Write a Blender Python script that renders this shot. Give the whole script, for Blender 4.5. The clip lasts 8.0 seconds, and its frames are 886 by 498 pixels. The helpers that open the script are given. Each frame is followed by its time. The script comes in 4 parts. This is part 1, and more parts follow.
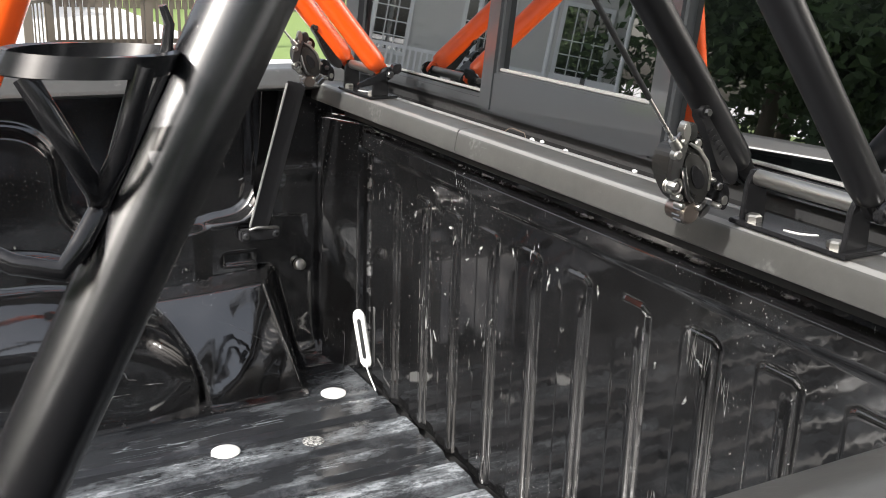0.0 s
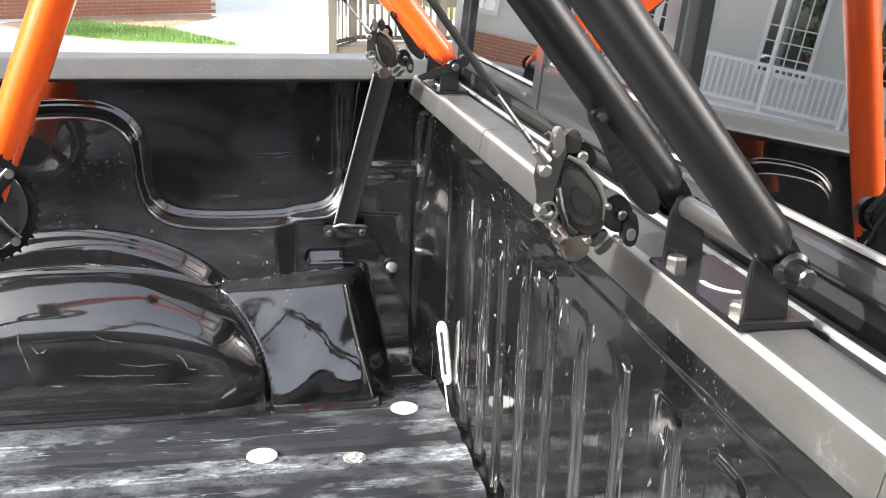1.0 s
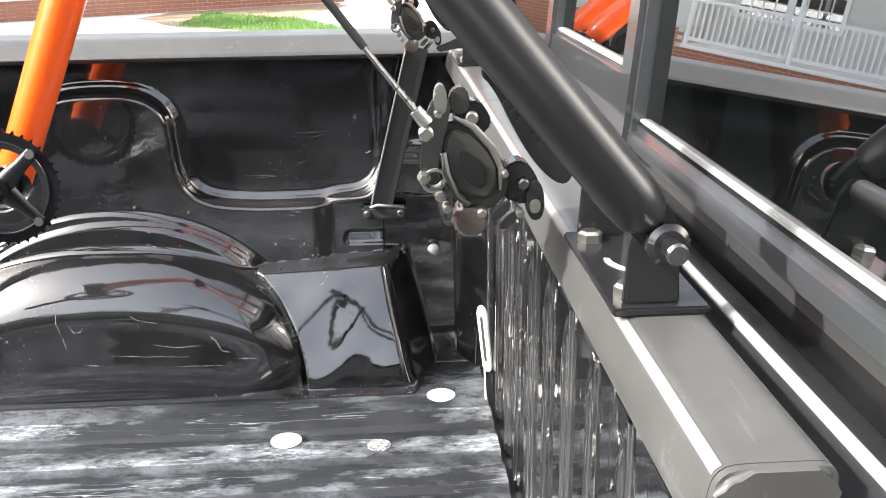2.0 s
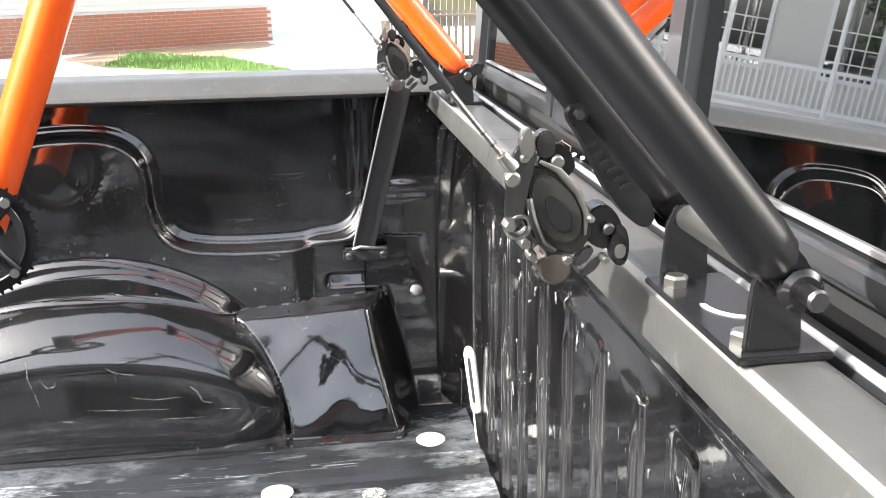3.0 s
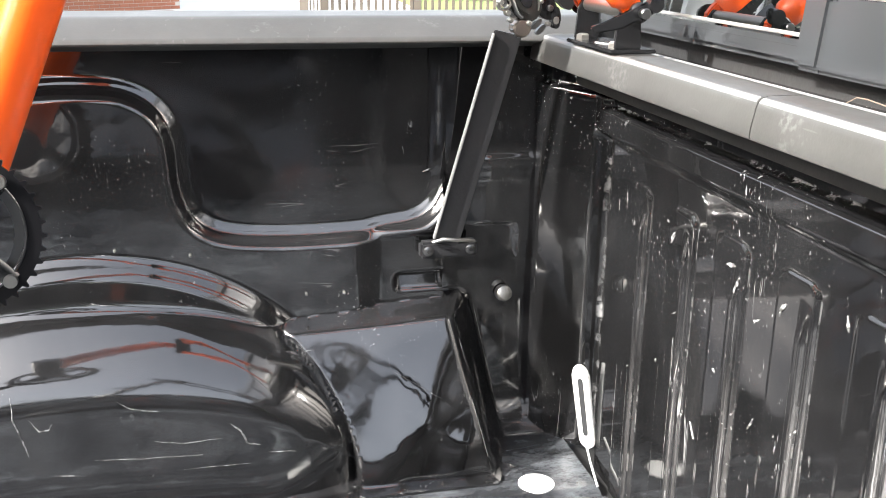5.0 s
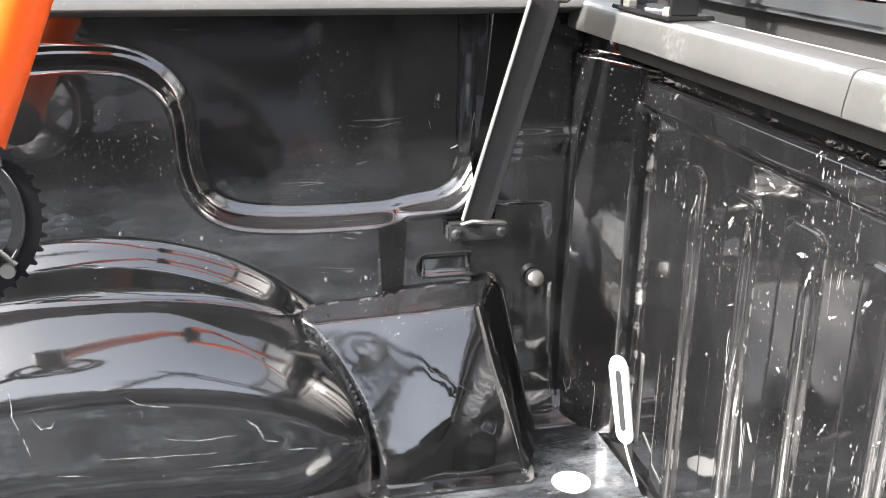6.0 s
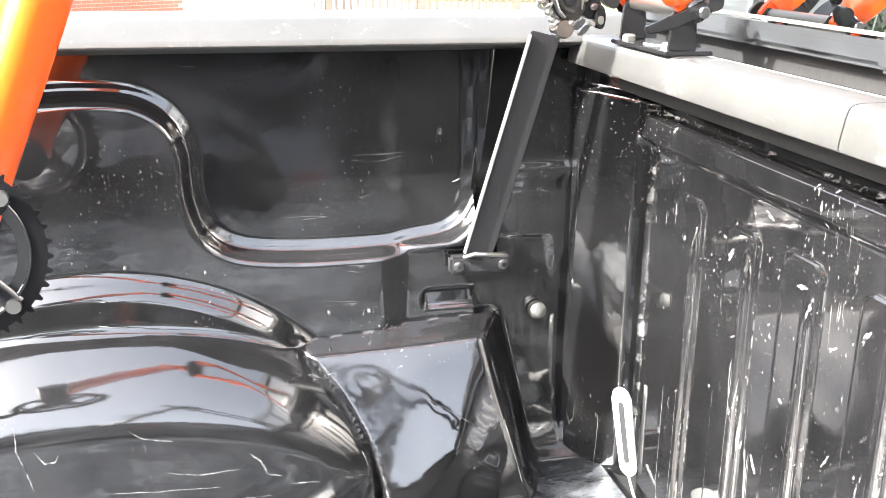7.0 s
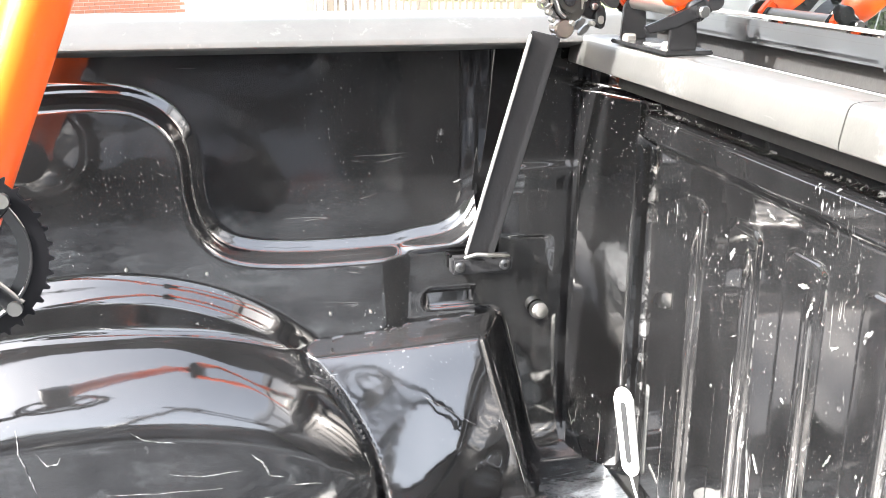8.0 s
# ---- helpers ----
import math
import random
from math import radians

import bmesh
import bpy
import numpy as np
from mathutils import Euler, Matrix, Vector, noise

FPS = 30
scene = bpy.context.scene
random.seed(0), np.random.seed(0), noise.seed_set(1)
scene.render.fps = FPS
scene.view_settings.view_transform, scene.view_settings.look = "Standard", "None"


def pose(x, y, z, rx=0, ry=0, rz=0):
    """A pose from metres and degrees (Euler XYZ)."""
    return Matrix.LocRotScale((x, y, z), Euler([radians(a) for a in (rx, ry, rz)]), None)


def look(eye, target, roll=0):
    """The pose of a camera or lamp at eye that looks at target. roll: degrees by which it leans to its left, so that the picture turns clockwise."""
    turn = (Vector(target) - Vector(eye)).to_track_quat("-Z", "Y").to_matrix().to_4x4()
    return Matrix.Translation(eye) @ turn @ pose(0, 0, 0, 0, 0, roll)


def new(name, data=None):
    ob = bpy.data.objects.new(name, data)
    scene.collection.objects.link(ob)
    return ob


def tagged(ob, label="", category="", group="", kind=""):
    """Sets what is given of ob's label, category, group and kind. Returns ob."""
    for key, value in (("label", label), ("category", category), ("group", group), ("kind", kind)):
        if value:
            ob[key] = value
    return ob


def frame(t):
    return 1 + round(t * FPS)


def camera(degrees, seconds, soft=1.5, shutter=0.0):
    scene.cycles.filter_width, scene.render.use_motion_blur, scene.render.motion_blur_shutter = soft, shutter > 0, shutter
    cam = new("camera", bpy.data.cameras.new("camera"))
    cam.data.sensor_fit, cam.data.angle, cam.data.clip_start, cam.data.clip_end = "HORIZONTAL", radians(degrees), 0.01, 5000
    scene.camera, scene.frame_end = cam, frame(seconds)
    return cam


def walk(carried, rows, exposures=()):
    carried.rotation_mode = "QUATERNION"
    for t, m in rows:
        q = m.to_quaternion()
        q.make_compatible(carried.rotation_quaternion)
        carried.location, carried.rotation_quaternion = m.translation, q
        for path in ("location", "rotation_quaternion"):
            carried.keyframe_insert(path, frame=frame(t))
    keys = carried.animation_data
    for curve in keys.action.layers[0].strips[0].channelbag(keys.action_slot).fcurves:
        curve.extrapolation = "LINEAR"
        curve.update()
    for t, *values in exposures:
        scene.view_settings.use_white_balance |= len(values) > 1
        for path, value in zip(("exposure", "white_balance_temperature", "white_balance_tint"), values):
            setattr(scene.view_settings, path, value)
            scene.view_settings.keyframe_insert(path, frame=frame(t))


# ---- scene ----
cam = camera(48.0, 8.0, soft=1.0)
PATH = [
    (0, (-0.659, -1.566, 0.708), (0.269, 0.109, 0.132), 1.8),
    (0.5, (-0.393, -1.55, 0.693), (0.153, 0.283, 0.111), 0.8),
    (1, (-0.31, -1.541, 0.689), (0.076, 0.331, 0.099), 1.6),
    (1.5, (-0.202, -1.52, 0.676), (-0.005, 0.373, 0.061), 0.3),
    (1.7, (-0.161, -1.51, 0.665), (-0.033, 0.387, 0.045), -0.5),
    (2.8, (-0.186, -1.489, 0.667), (-0.027, 0.42, 0.09), -2.0),
    (3, (-0.239, -1.472, 0.667), (0.025, 0.432, 0.114), -0.9),
    (3.5, (-0.353, -1.383, 0.669), (0.185, 0.468, 0.138), 1.8),
    (4, (-0.396, -1.3, 0.657), (0.192, 0.531, 0.106), 1.2),
    (4.5, (-0.418, -1.2, 0.643), (0.087, 0.643, 0.052), 0.2),
    (5, (-0.427, -1.121, 0.598), (0.023, 0.734, 0.0), 0.8),
    (5.2, (-0.417, -1.087, 0.604), (0.003, 0.756, -0.05), 1.0),
    (6.3, (-0.444, -1.036, 0.583), (0.007, 0.799, -0.07), 0.9),
    (6.5, (-0.433, -1.04, 0.585), (-0.001, 0.807, -0.048), 0.7),
    (7, (-0.44, -1.042, 0.591), (0.004, 0.815, -0.005), 0.6),
    (7.5, (-0.436, -1.04, 0.592), (0.001, 0.819, -0.003), 0.4),
    (8, (-0.438, -1.042, 0.591), (0.0, 0.816, -0.004), 0.3),
]
walk(cam, [(t, look(eye, target, roll)) for t, eye, target, roll in PATH],
     exposures=((0, 0.82), (0.5, 1.2), (1, 1.7), (1.5, 1.95), (3, 1.97), (3.5, 1.95), (4.5, 1.93), (5.2, 2.12), (6.3, 2.65), (7, 3.15), (8, 3.1)))

# ---- world, sun, exposure ----
SUN_TO = Vector((-0.80, -0.20, 0.58)).normalized()
world = bpy.data.worlds.new("sky")
scene.world = world
world.use_nodes = True
wn = world.node_tree.nodes
sky = wn.new("ShaderNodeTexSky")
sky.sky_type = "NISHITA"
sky.sun_disc = False
sky.sun_elevation = math.asin(SUN_TO.z)
sky.sun_rotation = math.atan2(SUN_TO.x, SUN_TO.y)
sky.air_density = 1.0
sky.dust_density = 5.0
sky.ozone_density = 0.6
soften = wn.new("ShaderNodeHueSaturation")
soften.inputs["Saturation"].default_value = 0.45
soften.inputs["Value"].default_value = 1.15
world.node_tree.links.new(sky.outputs[0], soften.inputs["Color"])
world.node_tree.links.new(soften.outputs[0], wn["Background"].inputs[0])
wn["Background"].inputs[1].default_value = 0.15
sun = new("sun", bpy.data.lights.new("sun", "SUN"))
sun.data.energy = 3.6
sun.data.angle = radians(0.53)
sun.data.color = (1.0, 0.975, 0.94)
sun.matrix_world = look(SUN_TO * 30, (0, 0, 0))


# ---- materials ----
def material(name, base, rough=0.5, metal=0.0, coat=0.0, coat_rough=0.05):
    m = bpy.data.materials.new(name)
    m.use_nodes = True
    p = m.node_tree.nodes["Principled BSDF"]
    p.inputs["Base Color"].default_value = (*base, 1)
    p.inputs["Roughness"].default_value = rough
    p.inputs["Metallic"].default_value = metal
    p.inputs["Coat Weight"].default_value = coat
    p.inputs["Coat Roughness"].default_value = coat_rough
    return m


def node(m, kind, **props):
    n = m.node_tree.nodes.new(kind)
    for k, v in props.items():
        if k == "op":
            n.operation = v
        elif k == "blend":
            n.blend_type, n.data_type = v, "RGBA"
    return n


def wire(m, a, b):
    m.node_tree.links.new(a, b)


def coords(m, scale=(1, 1, 1), rot=(0, 0, 0)):
    c = node(m, "ShaderNodeTexCoord")
    p = node(m, "ShaderNodeMapping")
    p.inputs["Scale"].default_value = scale
    p.inputs["Rotation"].default_value = rot
    wire(m, c.outputs["Object"], p.inputs["Vector"])
    return p.outputs[0]


def noise_tex(m, scale, detail=4, rough=0.6, stretch=(1, 1, 1), rot=(0, 0, 0), distort=0.0):
    n = node(m, "ShaderNodeTexNoise")
    n.inputs["Scale"].default_value = scale
    n.inputs["Detail"].default_value = detail
    n.inputs["Roughness"].default_value = rough
    n.inputs["Distortion"].default_value = distort
    wire(m, coords(m, stretch, rot), n.inputs["Vector"])
    return n.outputs["Fac"]


def ramp(m, fac, stops):
    r = node(m, "ShaderNodeValToRGB")
    while len(r.color_ramp.elements) < len(stops):
        r.color_ramp.elements.new(0.5)
    for e, (pos, col) in zip(r.color_ramp.elements, stops):
        e.position = pos
        e.color = (*col, 1) if len(col) == 3 else col
    wire(m, fac, r.inputs["Fac"])
    return r.outputs["Color"]


def grey(v):
    return (v, v, v)


def math_node(m, op, a, b=None):
    n = node(m, "ShaderNodeMath", op=op)
    for i, v in enumerate((a, b)):
        if v is None:
            continue
        if isinstance(v, (int, float)):
            n.inputs[i].default_value = v
        else:
            wire(m, v, n.inputs[i])
    return n.outputs[0]


def mix(m, fac, a, b, blend="MIX"):
    n = node(m, "ShaderNodeMix", blend=blend)
    if isinstance(fac, (int, float)):
        n.inputs[0].default_value = fac
    else:
        wire(m, fac, n.inputs[0])
    for i, v in ((6, a), (7, b)):
        if isinstance(v, tuple):
            n.inputs[i].default_value = (*v, 1)
        else:
            wire(m, v, n.inputs[i])
    return n.outputs[2]


def shader(m):
    return m.node_tree.nodes["Principled BSDF"]


def bump(m, height, strength=0.2, distance=0.002):
    b = node(m, "ShaderNodeBump")
    b.inputs["Strength"].default_value = strength
    b.inputs["Distance"].default_value = distance
    wire(m, height, b.inputs["Height"])
    wire(m, b.outputs[0], shader(m).inputs["Normal"])


def set_color(m, out):
    wire(m, out, shader(m).inputs["Base Color"])


def set_rough(m, out):
    wire(m, out, shader(m).inputs["Roughness"])


def mottled(name, dark, light, scale, rough=0.6, metal=0.0, bumps=0.2, fine=60, coat=0.0, rvar=0.1):
    m = material(name, dark, rough, metal, coat)
    a = noise_tex(m, scale, 5)
    b = noise_tex(m, scale * fine / 10, 3)
    set_color(m, ramp(m, math_node(m, "MULTIPLY_ADD", a, 0.7), [(0.2, dark), (0.6, light)]))
    r = math_node(m, "MULTIPLY_ADD", b, rvar)
    r.node.inputs[2].default_value = rough - rvar / 2
    set_rough(m, r)
    if bumps:
        bump(m, b, bumps)
    return m


def scratches(m, scale, stretch, rot, low, high):
    """Fine bright lines: a stretched noise, cut to its peaks."""
    n = noise_tex(m, scale, 2, 0.5, stretch, rot, 0.3)
    return ramp(m, n, [(low, grey(0)), (high, grey(1))])


def hairline(m, scale, stretch, rot, gate):
    """Long thin broken scratches: the level lines of a stretched noise, kept in a few places."""
    n = noise_tex(m, scale, 3, 0.6, stretch, rot, 0.1)
    line = ramp(m, n, [(0.492, grey(0)), (0.5, grey(1)), (0.508, grey(0))])
    keep = ramp(m, noise_tex(m, scale * 2.3, 3), [(gate, grey(0)), (gate + 0.06, grey(1))])
    return math_node(m, "MULTIPLY", line, keep)


def worn_edges(m, low, high, grain, cut):
    """Pale wear on the proud edges of a moulding, broken up by noise."""
    geo = node(m, "ShaderNodeNewGeometry")
    edge = ramp(m, geo.outputs["Pointiness"], [(low, grey(0)), (high, grey(1))])
    broken = ramp(m, noise_tex(m, grain, 5, 0.7), [(cut, grey(0)), (cut + 0.07, grey(1))])
    some = ramp(m, noise_tex(m, grain * 0.27, 3), [(0.42, grey(0.15)), (0.60, grey(1))])
    return math_node(m, "MULTIPLY", math_node(m, "MULTIPLY", edge, broken), some)


def black_plastic(name, scuff, streak, low, high, wear=0.5, ior=1.9, gloss=0.06, dull=0.12, lined=0.5, chip=80, rarity=0.56, tall=0.6):
    """Glossy black moulded bed liner, hazed in patches, with pale scuffs and a few scratches."""
    m = material(name, (0.02, 0.02, 0.021), 0.1)
    shader(m).inputs["IOR"].default_value = ior
    chips = ramp(m, noise_tex(m, chip, 8, 0.8, (1, 1, tall)), [(0.61, grey(0)), (0.63, grey(1))])
    rare = ramp(m, noise_tex(m, 9, 3), [(rarity, grey(0)), (rarity + 0.08, grey(1))])
    spots = ramp(m, noise_tex(m, chip * 2.2, 4, 0.7, (1, 1, 0.75)), [(0.655, grey(0)), (0.675, grey(1))])
    some = ramp(m, noise_tex(m, 6, 4), [(0.50, grey(0)), (0.62, grey(1))])
    blot = math_node(m, "MAXIMUM", math_node(m, "MULTIPLY", chips, rare), math_node(m, "MULTIPLY", spots, some))
    lines = hairline(m, 3.0, streak, (0.12, 0.2, 0.15), 0.64)
    s = math_node(m, "MAXIMUM", math_node(m, "MULTIPLY", blot, scuff), math_node(m, "MULTIPLY", lines, lined))
    s = math_node(m, "MINIMUM", math_node(m, "MAXIMUM", s, math_node(m, "MULTIPLY", worn_edges(m, 0.515, 0.56, 55, 0.50), wear)), 1.0)
    haze = ramp(m, noise_tex(m, 7, 6, 0.7), [(0.35, grey(0.0)), (0.75, grey(1))])
    base = mix(m, haze, (low, low, low * 1.05), (high, high, high * 1.05))
    set_color(m, mix(m, s, base, (0.6, 0.6, 0.6)))
    r = math_node(m, "MULTIPLY_ADD", haze, dull)
    r.node.inputs[2].default_value = gloss
    set_rough(m, math_node(m, "MAXIMUM", r, math_node(m, "MULTIPLY", s, 0.6)))
    bump(m, noise_tex(m, 16, 3), 0.10, 0.004)
    return m


M_WALL = black_plastic("bed_side_black", 0.5, (1, 13, 13), 0.007, 0.020, 0.12, 2.1, 0.04, 0.09, 0.25, 130, 0.62)
M_BULK = black_plastic("bulkhead_black", 0.65, (13, 13, 1), 0.004, 0.013, 0.5, 1.75, 0.03, 0.08, 0.5, 120, 0.58, 0.3)


def cap_material():
    """Weathered grey plastic with a fine grain, a few rubbed pale patches and faint scratches."""
    m = material("rail_cap_grey", (0.05, 0.05, 0.05), 0.33)
    tone = mix(m, noise_tex(m, 17, 8, 0.75), (0.031, 0.031, 0.0295), (0.080, 0.080, 0.0765))
    rub = ramp(m, noise_tex(m, 11, 6, 0.7), [(0.57, grey(0)), (0.70, grey(0.7))])
    grain = ramp(m, noise_tex(m, 160, 3), [(0.45, grey(0)), (0.62, grey(1))])
    line = scratches(m, 14, (10, 1, 10), (0.05, 0.1, 0.2), 0.70, 0.72)
    s = math_node(m, "MAXIMUM", math_node(m, "MULTIPLY", rub, grain), math_node(m, "MULTIPLY", line, 0.15))
    set_color(m, mix(m, s, tone, (0.20, 0.20, 0.195)))
    r = math_node(m, "MULTIPLY_ADD", noise_tex(m, 30, 4), 0.14)
    r.node.inputs[2].default_value = 0.25
    set_rough(m, r)
    bump(m, noise_tex(m, 420, 2), 0.06, 0.001)
    return m


M_CAP = cap_material()
# Paler than cap and rail: their edge highlight is put into this colour.
M_EDGEGLINT = mottled("painted_edge_highlight", (0.09, 0.09, 0.088), (0.16, 0.16, 0.156), 40, 0.33, 0.0, 0.03, 100)
M_EDGE = material("bare_steel_edge", (0.34, 0.34, 0.33), 0.42, 0.5)
M_RAIL = mottled("grey_rail_paint", (0.012, 0.013, 0.014), (0.024, 0.025, 0.027), 12, 0.34, 0.3, 0.02, 200)
M_CAPTOP = mottled("dark_cap_insert", (0.014, 0.015, 0.016), (0.026, 0.027, 0.028), 20, 0.45, 0.0, 0.03, 200)
shader(M_CAPTOP).inputs["IOR"].default_value = 1.3
M_PAINT = mottled("cab_paint_grey", (0.040, 0.043, 0.047), (0.050, 0.054, 0.058), 3, 0.3, 0.45, 0.0, 60, 1.0, 0.05)
M_RUBBER = mottled("black_rubber", (0.007, 0.007, 0.007), (0.017, 0.017, 0.017), 20, 0.6)
M_BRACE = mottled("brace_black_paint", (0.018, 0.018, 0.019), (0.032, 0.032, 0.034), 30, 0.4, 0.2)
M_BLACKALU = mottled("matte_black_tube", (0.007, 0.007, 0.008), (0.010, 0.010, 0.011), 6, 0.26, 0.0, 0.0, 20, 0.0, 0.04)
shader(M_BLACKALU).inputs["IOR"].default_value = 1.9
M_LEG = mottled("satin_black_leg", (0.006, 0.006, 0.007), (0.009, 0.009, 0.010), 6, 0.33, 0.0, 0.0, 20, 0.0, 0.04)
M_RING = material("dull_black_ring", (0.007, 0.007, 0.008), 0.3)
shader(M_RING).inputs["IOR"].default_value = 1.3
M_GLOSSBLACK = material("gloss_black", (0.012, 0.012, 0.013), 0.18)
M_ORANGE = mottled("orange_paint", (0.87, 0.088, 0.005), (0.92, 0.108, 0.007), 8, 0.32, 0.0, 0.0, 60, 0.6, 0.06)
M_STEEL = mottled("worn_steel", (0.30, 0.295, 0.28), (0.46, 0.45, 0.42), 40, 0.36, 1.0, 0.02)
M_CALIPER = mottled("caliper_grey_black", (0.022, 0.022, 0.022), (0.050, 0.049, 0.046), 70, 0.3, 0.4, 0.05)
M_KNOB = mottled("coppery_steel", (0.16, 0.13, 0.11), (0.34, 0.29, 0.26), 60, 0.32, 1.0, 0.02)
M_DARKSTEEL = mottled("dark_steel", (0.1, 0.1, 0.1), (0.2, 0.2, 0.2), 60, 0.3, 1.0, 0.1)
M_WHITE = mottled("white_paint", (0.80, 0.80, 0.785), (0.86, 0.86, 0.845), 2, 0.5, 0.0, 0.1)
M_PLUG = mottled("pale_disc", (0.55, 0.55, 0.53), (0.72, 0.72, 0.70), 80, 0.5)
M_GLASS = material("dark_window_glass", (0.002, 0.0025, 0.0025), 0.012)
shader(M_GLASS).inputs["IOR"].default_value = 4.8
M_CONCRETE = mottled("pale_concrete", (0.66, 0.655, 0.64), (0.76, 0.755, 0.74), 0.7, 0.85, 0.0, 0.3, 400)
M_WOOD = mottled("weathered_deck_wood", (0.065, 0.054, 0.041), (0.125, 0.105, 0.082), 5, 0.8, 0.0, 0.3, 100)
M_BRICK = mottled("red_brick", (0.28, 0.10, 0.06), (0.42, 0.17, 0.10), 9, 0.85, 0.0, 0.3, 100)
M_MORTAR = mottled("mortar", (0.5, 0.47, 0.42), (0.6, 0.57, 0.52), 9, 0.9)
M_SIDING = mottled("pale_siding", (0.62, 0.61, 0.575), (0.69, 0.68, 0.64), 1.5, 0.6, 0.0, 0.1)
M_SHINGLE = mottled("roof_shingles", (0.06, 0.055, 0.05), (0.11, 0.10, 0.09), 6, 0.9)
M_GRASS = mottled("lawn", (0.08, 0.13, 0.03), (0.17, 0.24, 0.07), 4, 0.9, 0.0, 0.6, 200)
M_DARKGROUND = mottled("dark_ground", (0.04, 0.04, 0.04), (0.07, 0.07, 0.068), 3, 0.85, 0.0, 0.4, 300)
M_EARTH = mottled("bare_earth", (0.20, 0.13, 0.08), (0.30, 0.21, 0.14), 3, 0.9, 0.0, 0.6, 100)
M_LEAF = mottled("leaves", (0.022, 0.045, 0.012), (0.05, 0.09, 0.024), 2, 0.7, 0.0, 0.0)
M_BLADE = mottled("grass_blades", (0.07, 0.15, 0.03), (0.14, 0.25, 0.06), 9, 0.7, 0.0, 0.0)
M_BARK = mottled("bark", (0.08, 0.06, 0.045), (0.14, 0.11, 0.085), 8, 0.9, 0.0, 0.5)


def floor_material():
    m = material("worn_bed_floor", (0.015, 0.015, 0.016), 0.2)
    rubbed = ramp(m, noise_tex(m, 6, 5, 0.65, (0.6, 1.3, 1)), [(0.43, grey(0.05)), (0.60, grey(1))])
    fine = ramp(m, noise_tex(m, 26, 8, 0.85, (0.7, 1.5, 1)), [(0.42, grey(0.10)), (0.60, grey(1))])
    lines = hairline(m, 3, (1, 14, 1), (0, 0, 0.05), 0.46)
    s = math_node(m, "MAXIMUM", math_node(m, "MULTIPLY", rubbed, fine), math_node(m, "MULTIPLY", lines, 0.7))
    geo = node(m, "ShaderNodeNewGeometry")
    sep = node(m, "ShaderNodeSeparateXYZ")
    wire(m, geo.outputs["Position"], sep.inputs[0])
    top = ramp(m, math_node(m, "MULTIPLY", sep.outputs["Z"], 100.0), [(0.0, grey(0.25)), (0.12, grey(1))])
    s = math_node(m, "MULTIPLY", s, top)
    set_color(m, mix(m, s, (0.014, 0.015, 0.017), (0.36, 0.39, 0.42)))
    r = math_node(m, "MULTIPLY_ADD", s, 0.30)
    r.node.inputs[2].default_value = 0.13
    set_rough(m, r)
    bump(m, noise_tex(m, 60, 4), 0.2, 0.002)
    return m


M_FLOOR = floor_material()


# ---- mesh helpers ----
def mesh_object(name, bm, mat, smooth=False):
    me = bpy.data.meshes.new(name)
    bmesh.ops.recalc_face_normals(bm, faces=bm.faces)
    bm.to_mesh(me)
    bm.free()
    me.materials.append(mat)
    if smooth:
        me.polygons.foreach_set("use_smooth", [True] * len(me.polygons))
        me.set_sharp_from_angle(angle=radians(38))
    return new(name, me)


def part(name, bm, mat, parent, label="", smooth=True):
    ob = mesh_object(name, bm, mat, smooth)
    ob.parent = parent
    return tagged(ob, label)


def thing(name, at, label, category, group="", kind=""):
    ob = new(name)
    ob.empty_display_size = 0.1
    ob.location = at
    bpy.context.view_layer.update()
    return tagged(ob, label, category, group, kind)


def settle(ob, parent):
    """Parents ob, built in world places, so that it stays where it is."""
    ob.parent = parent
    up = parent
    shift = Vector((0, 0, 0))
    while up:
        shift += up.location
        up = up.parent
    ob.data.transform(Matrix.Translation(-shift))
    return ob


def wpart(name, bm, mat, parent, label="", smooth=True):
    """A part whose mesh is given in world places."""
    return settle(tagged(mesh_object(name, bm, mat, smooth), label), parent)


def add_box(bm, lo, hi, bevel=0.0, m=None):
    c = [(a + b) / 2 for a, b in zip(lo, hi)]
    s = [b - a for a, b in zip(lo, hi)]
    r = bmesh.ops.create_cube(bm, size=1, matrix=Matrix.Translation(c) @ Matrix.Diagonal((*s, 1)))
    vs = r["verts"]
    if bevel:
        es = list({e for v in vs for e in v.link_edges})
        q = bmesh.ops.bevel(bm, geom=es, offset=bevel, segments=2, affect="EDGES", clamp_overlap=True)
        vs = list({v for f in q["faces"] for v in f.verts} | {v for v in vs if v.is_valid})
    if m:
        bmesh.ops.transform(bm, matrix=m, verts=vs)
    return bm


def box(lo, hi, bevel=0.0, m=None):
    return add_box(bmesh.new(), lo, hi, bevel, m)


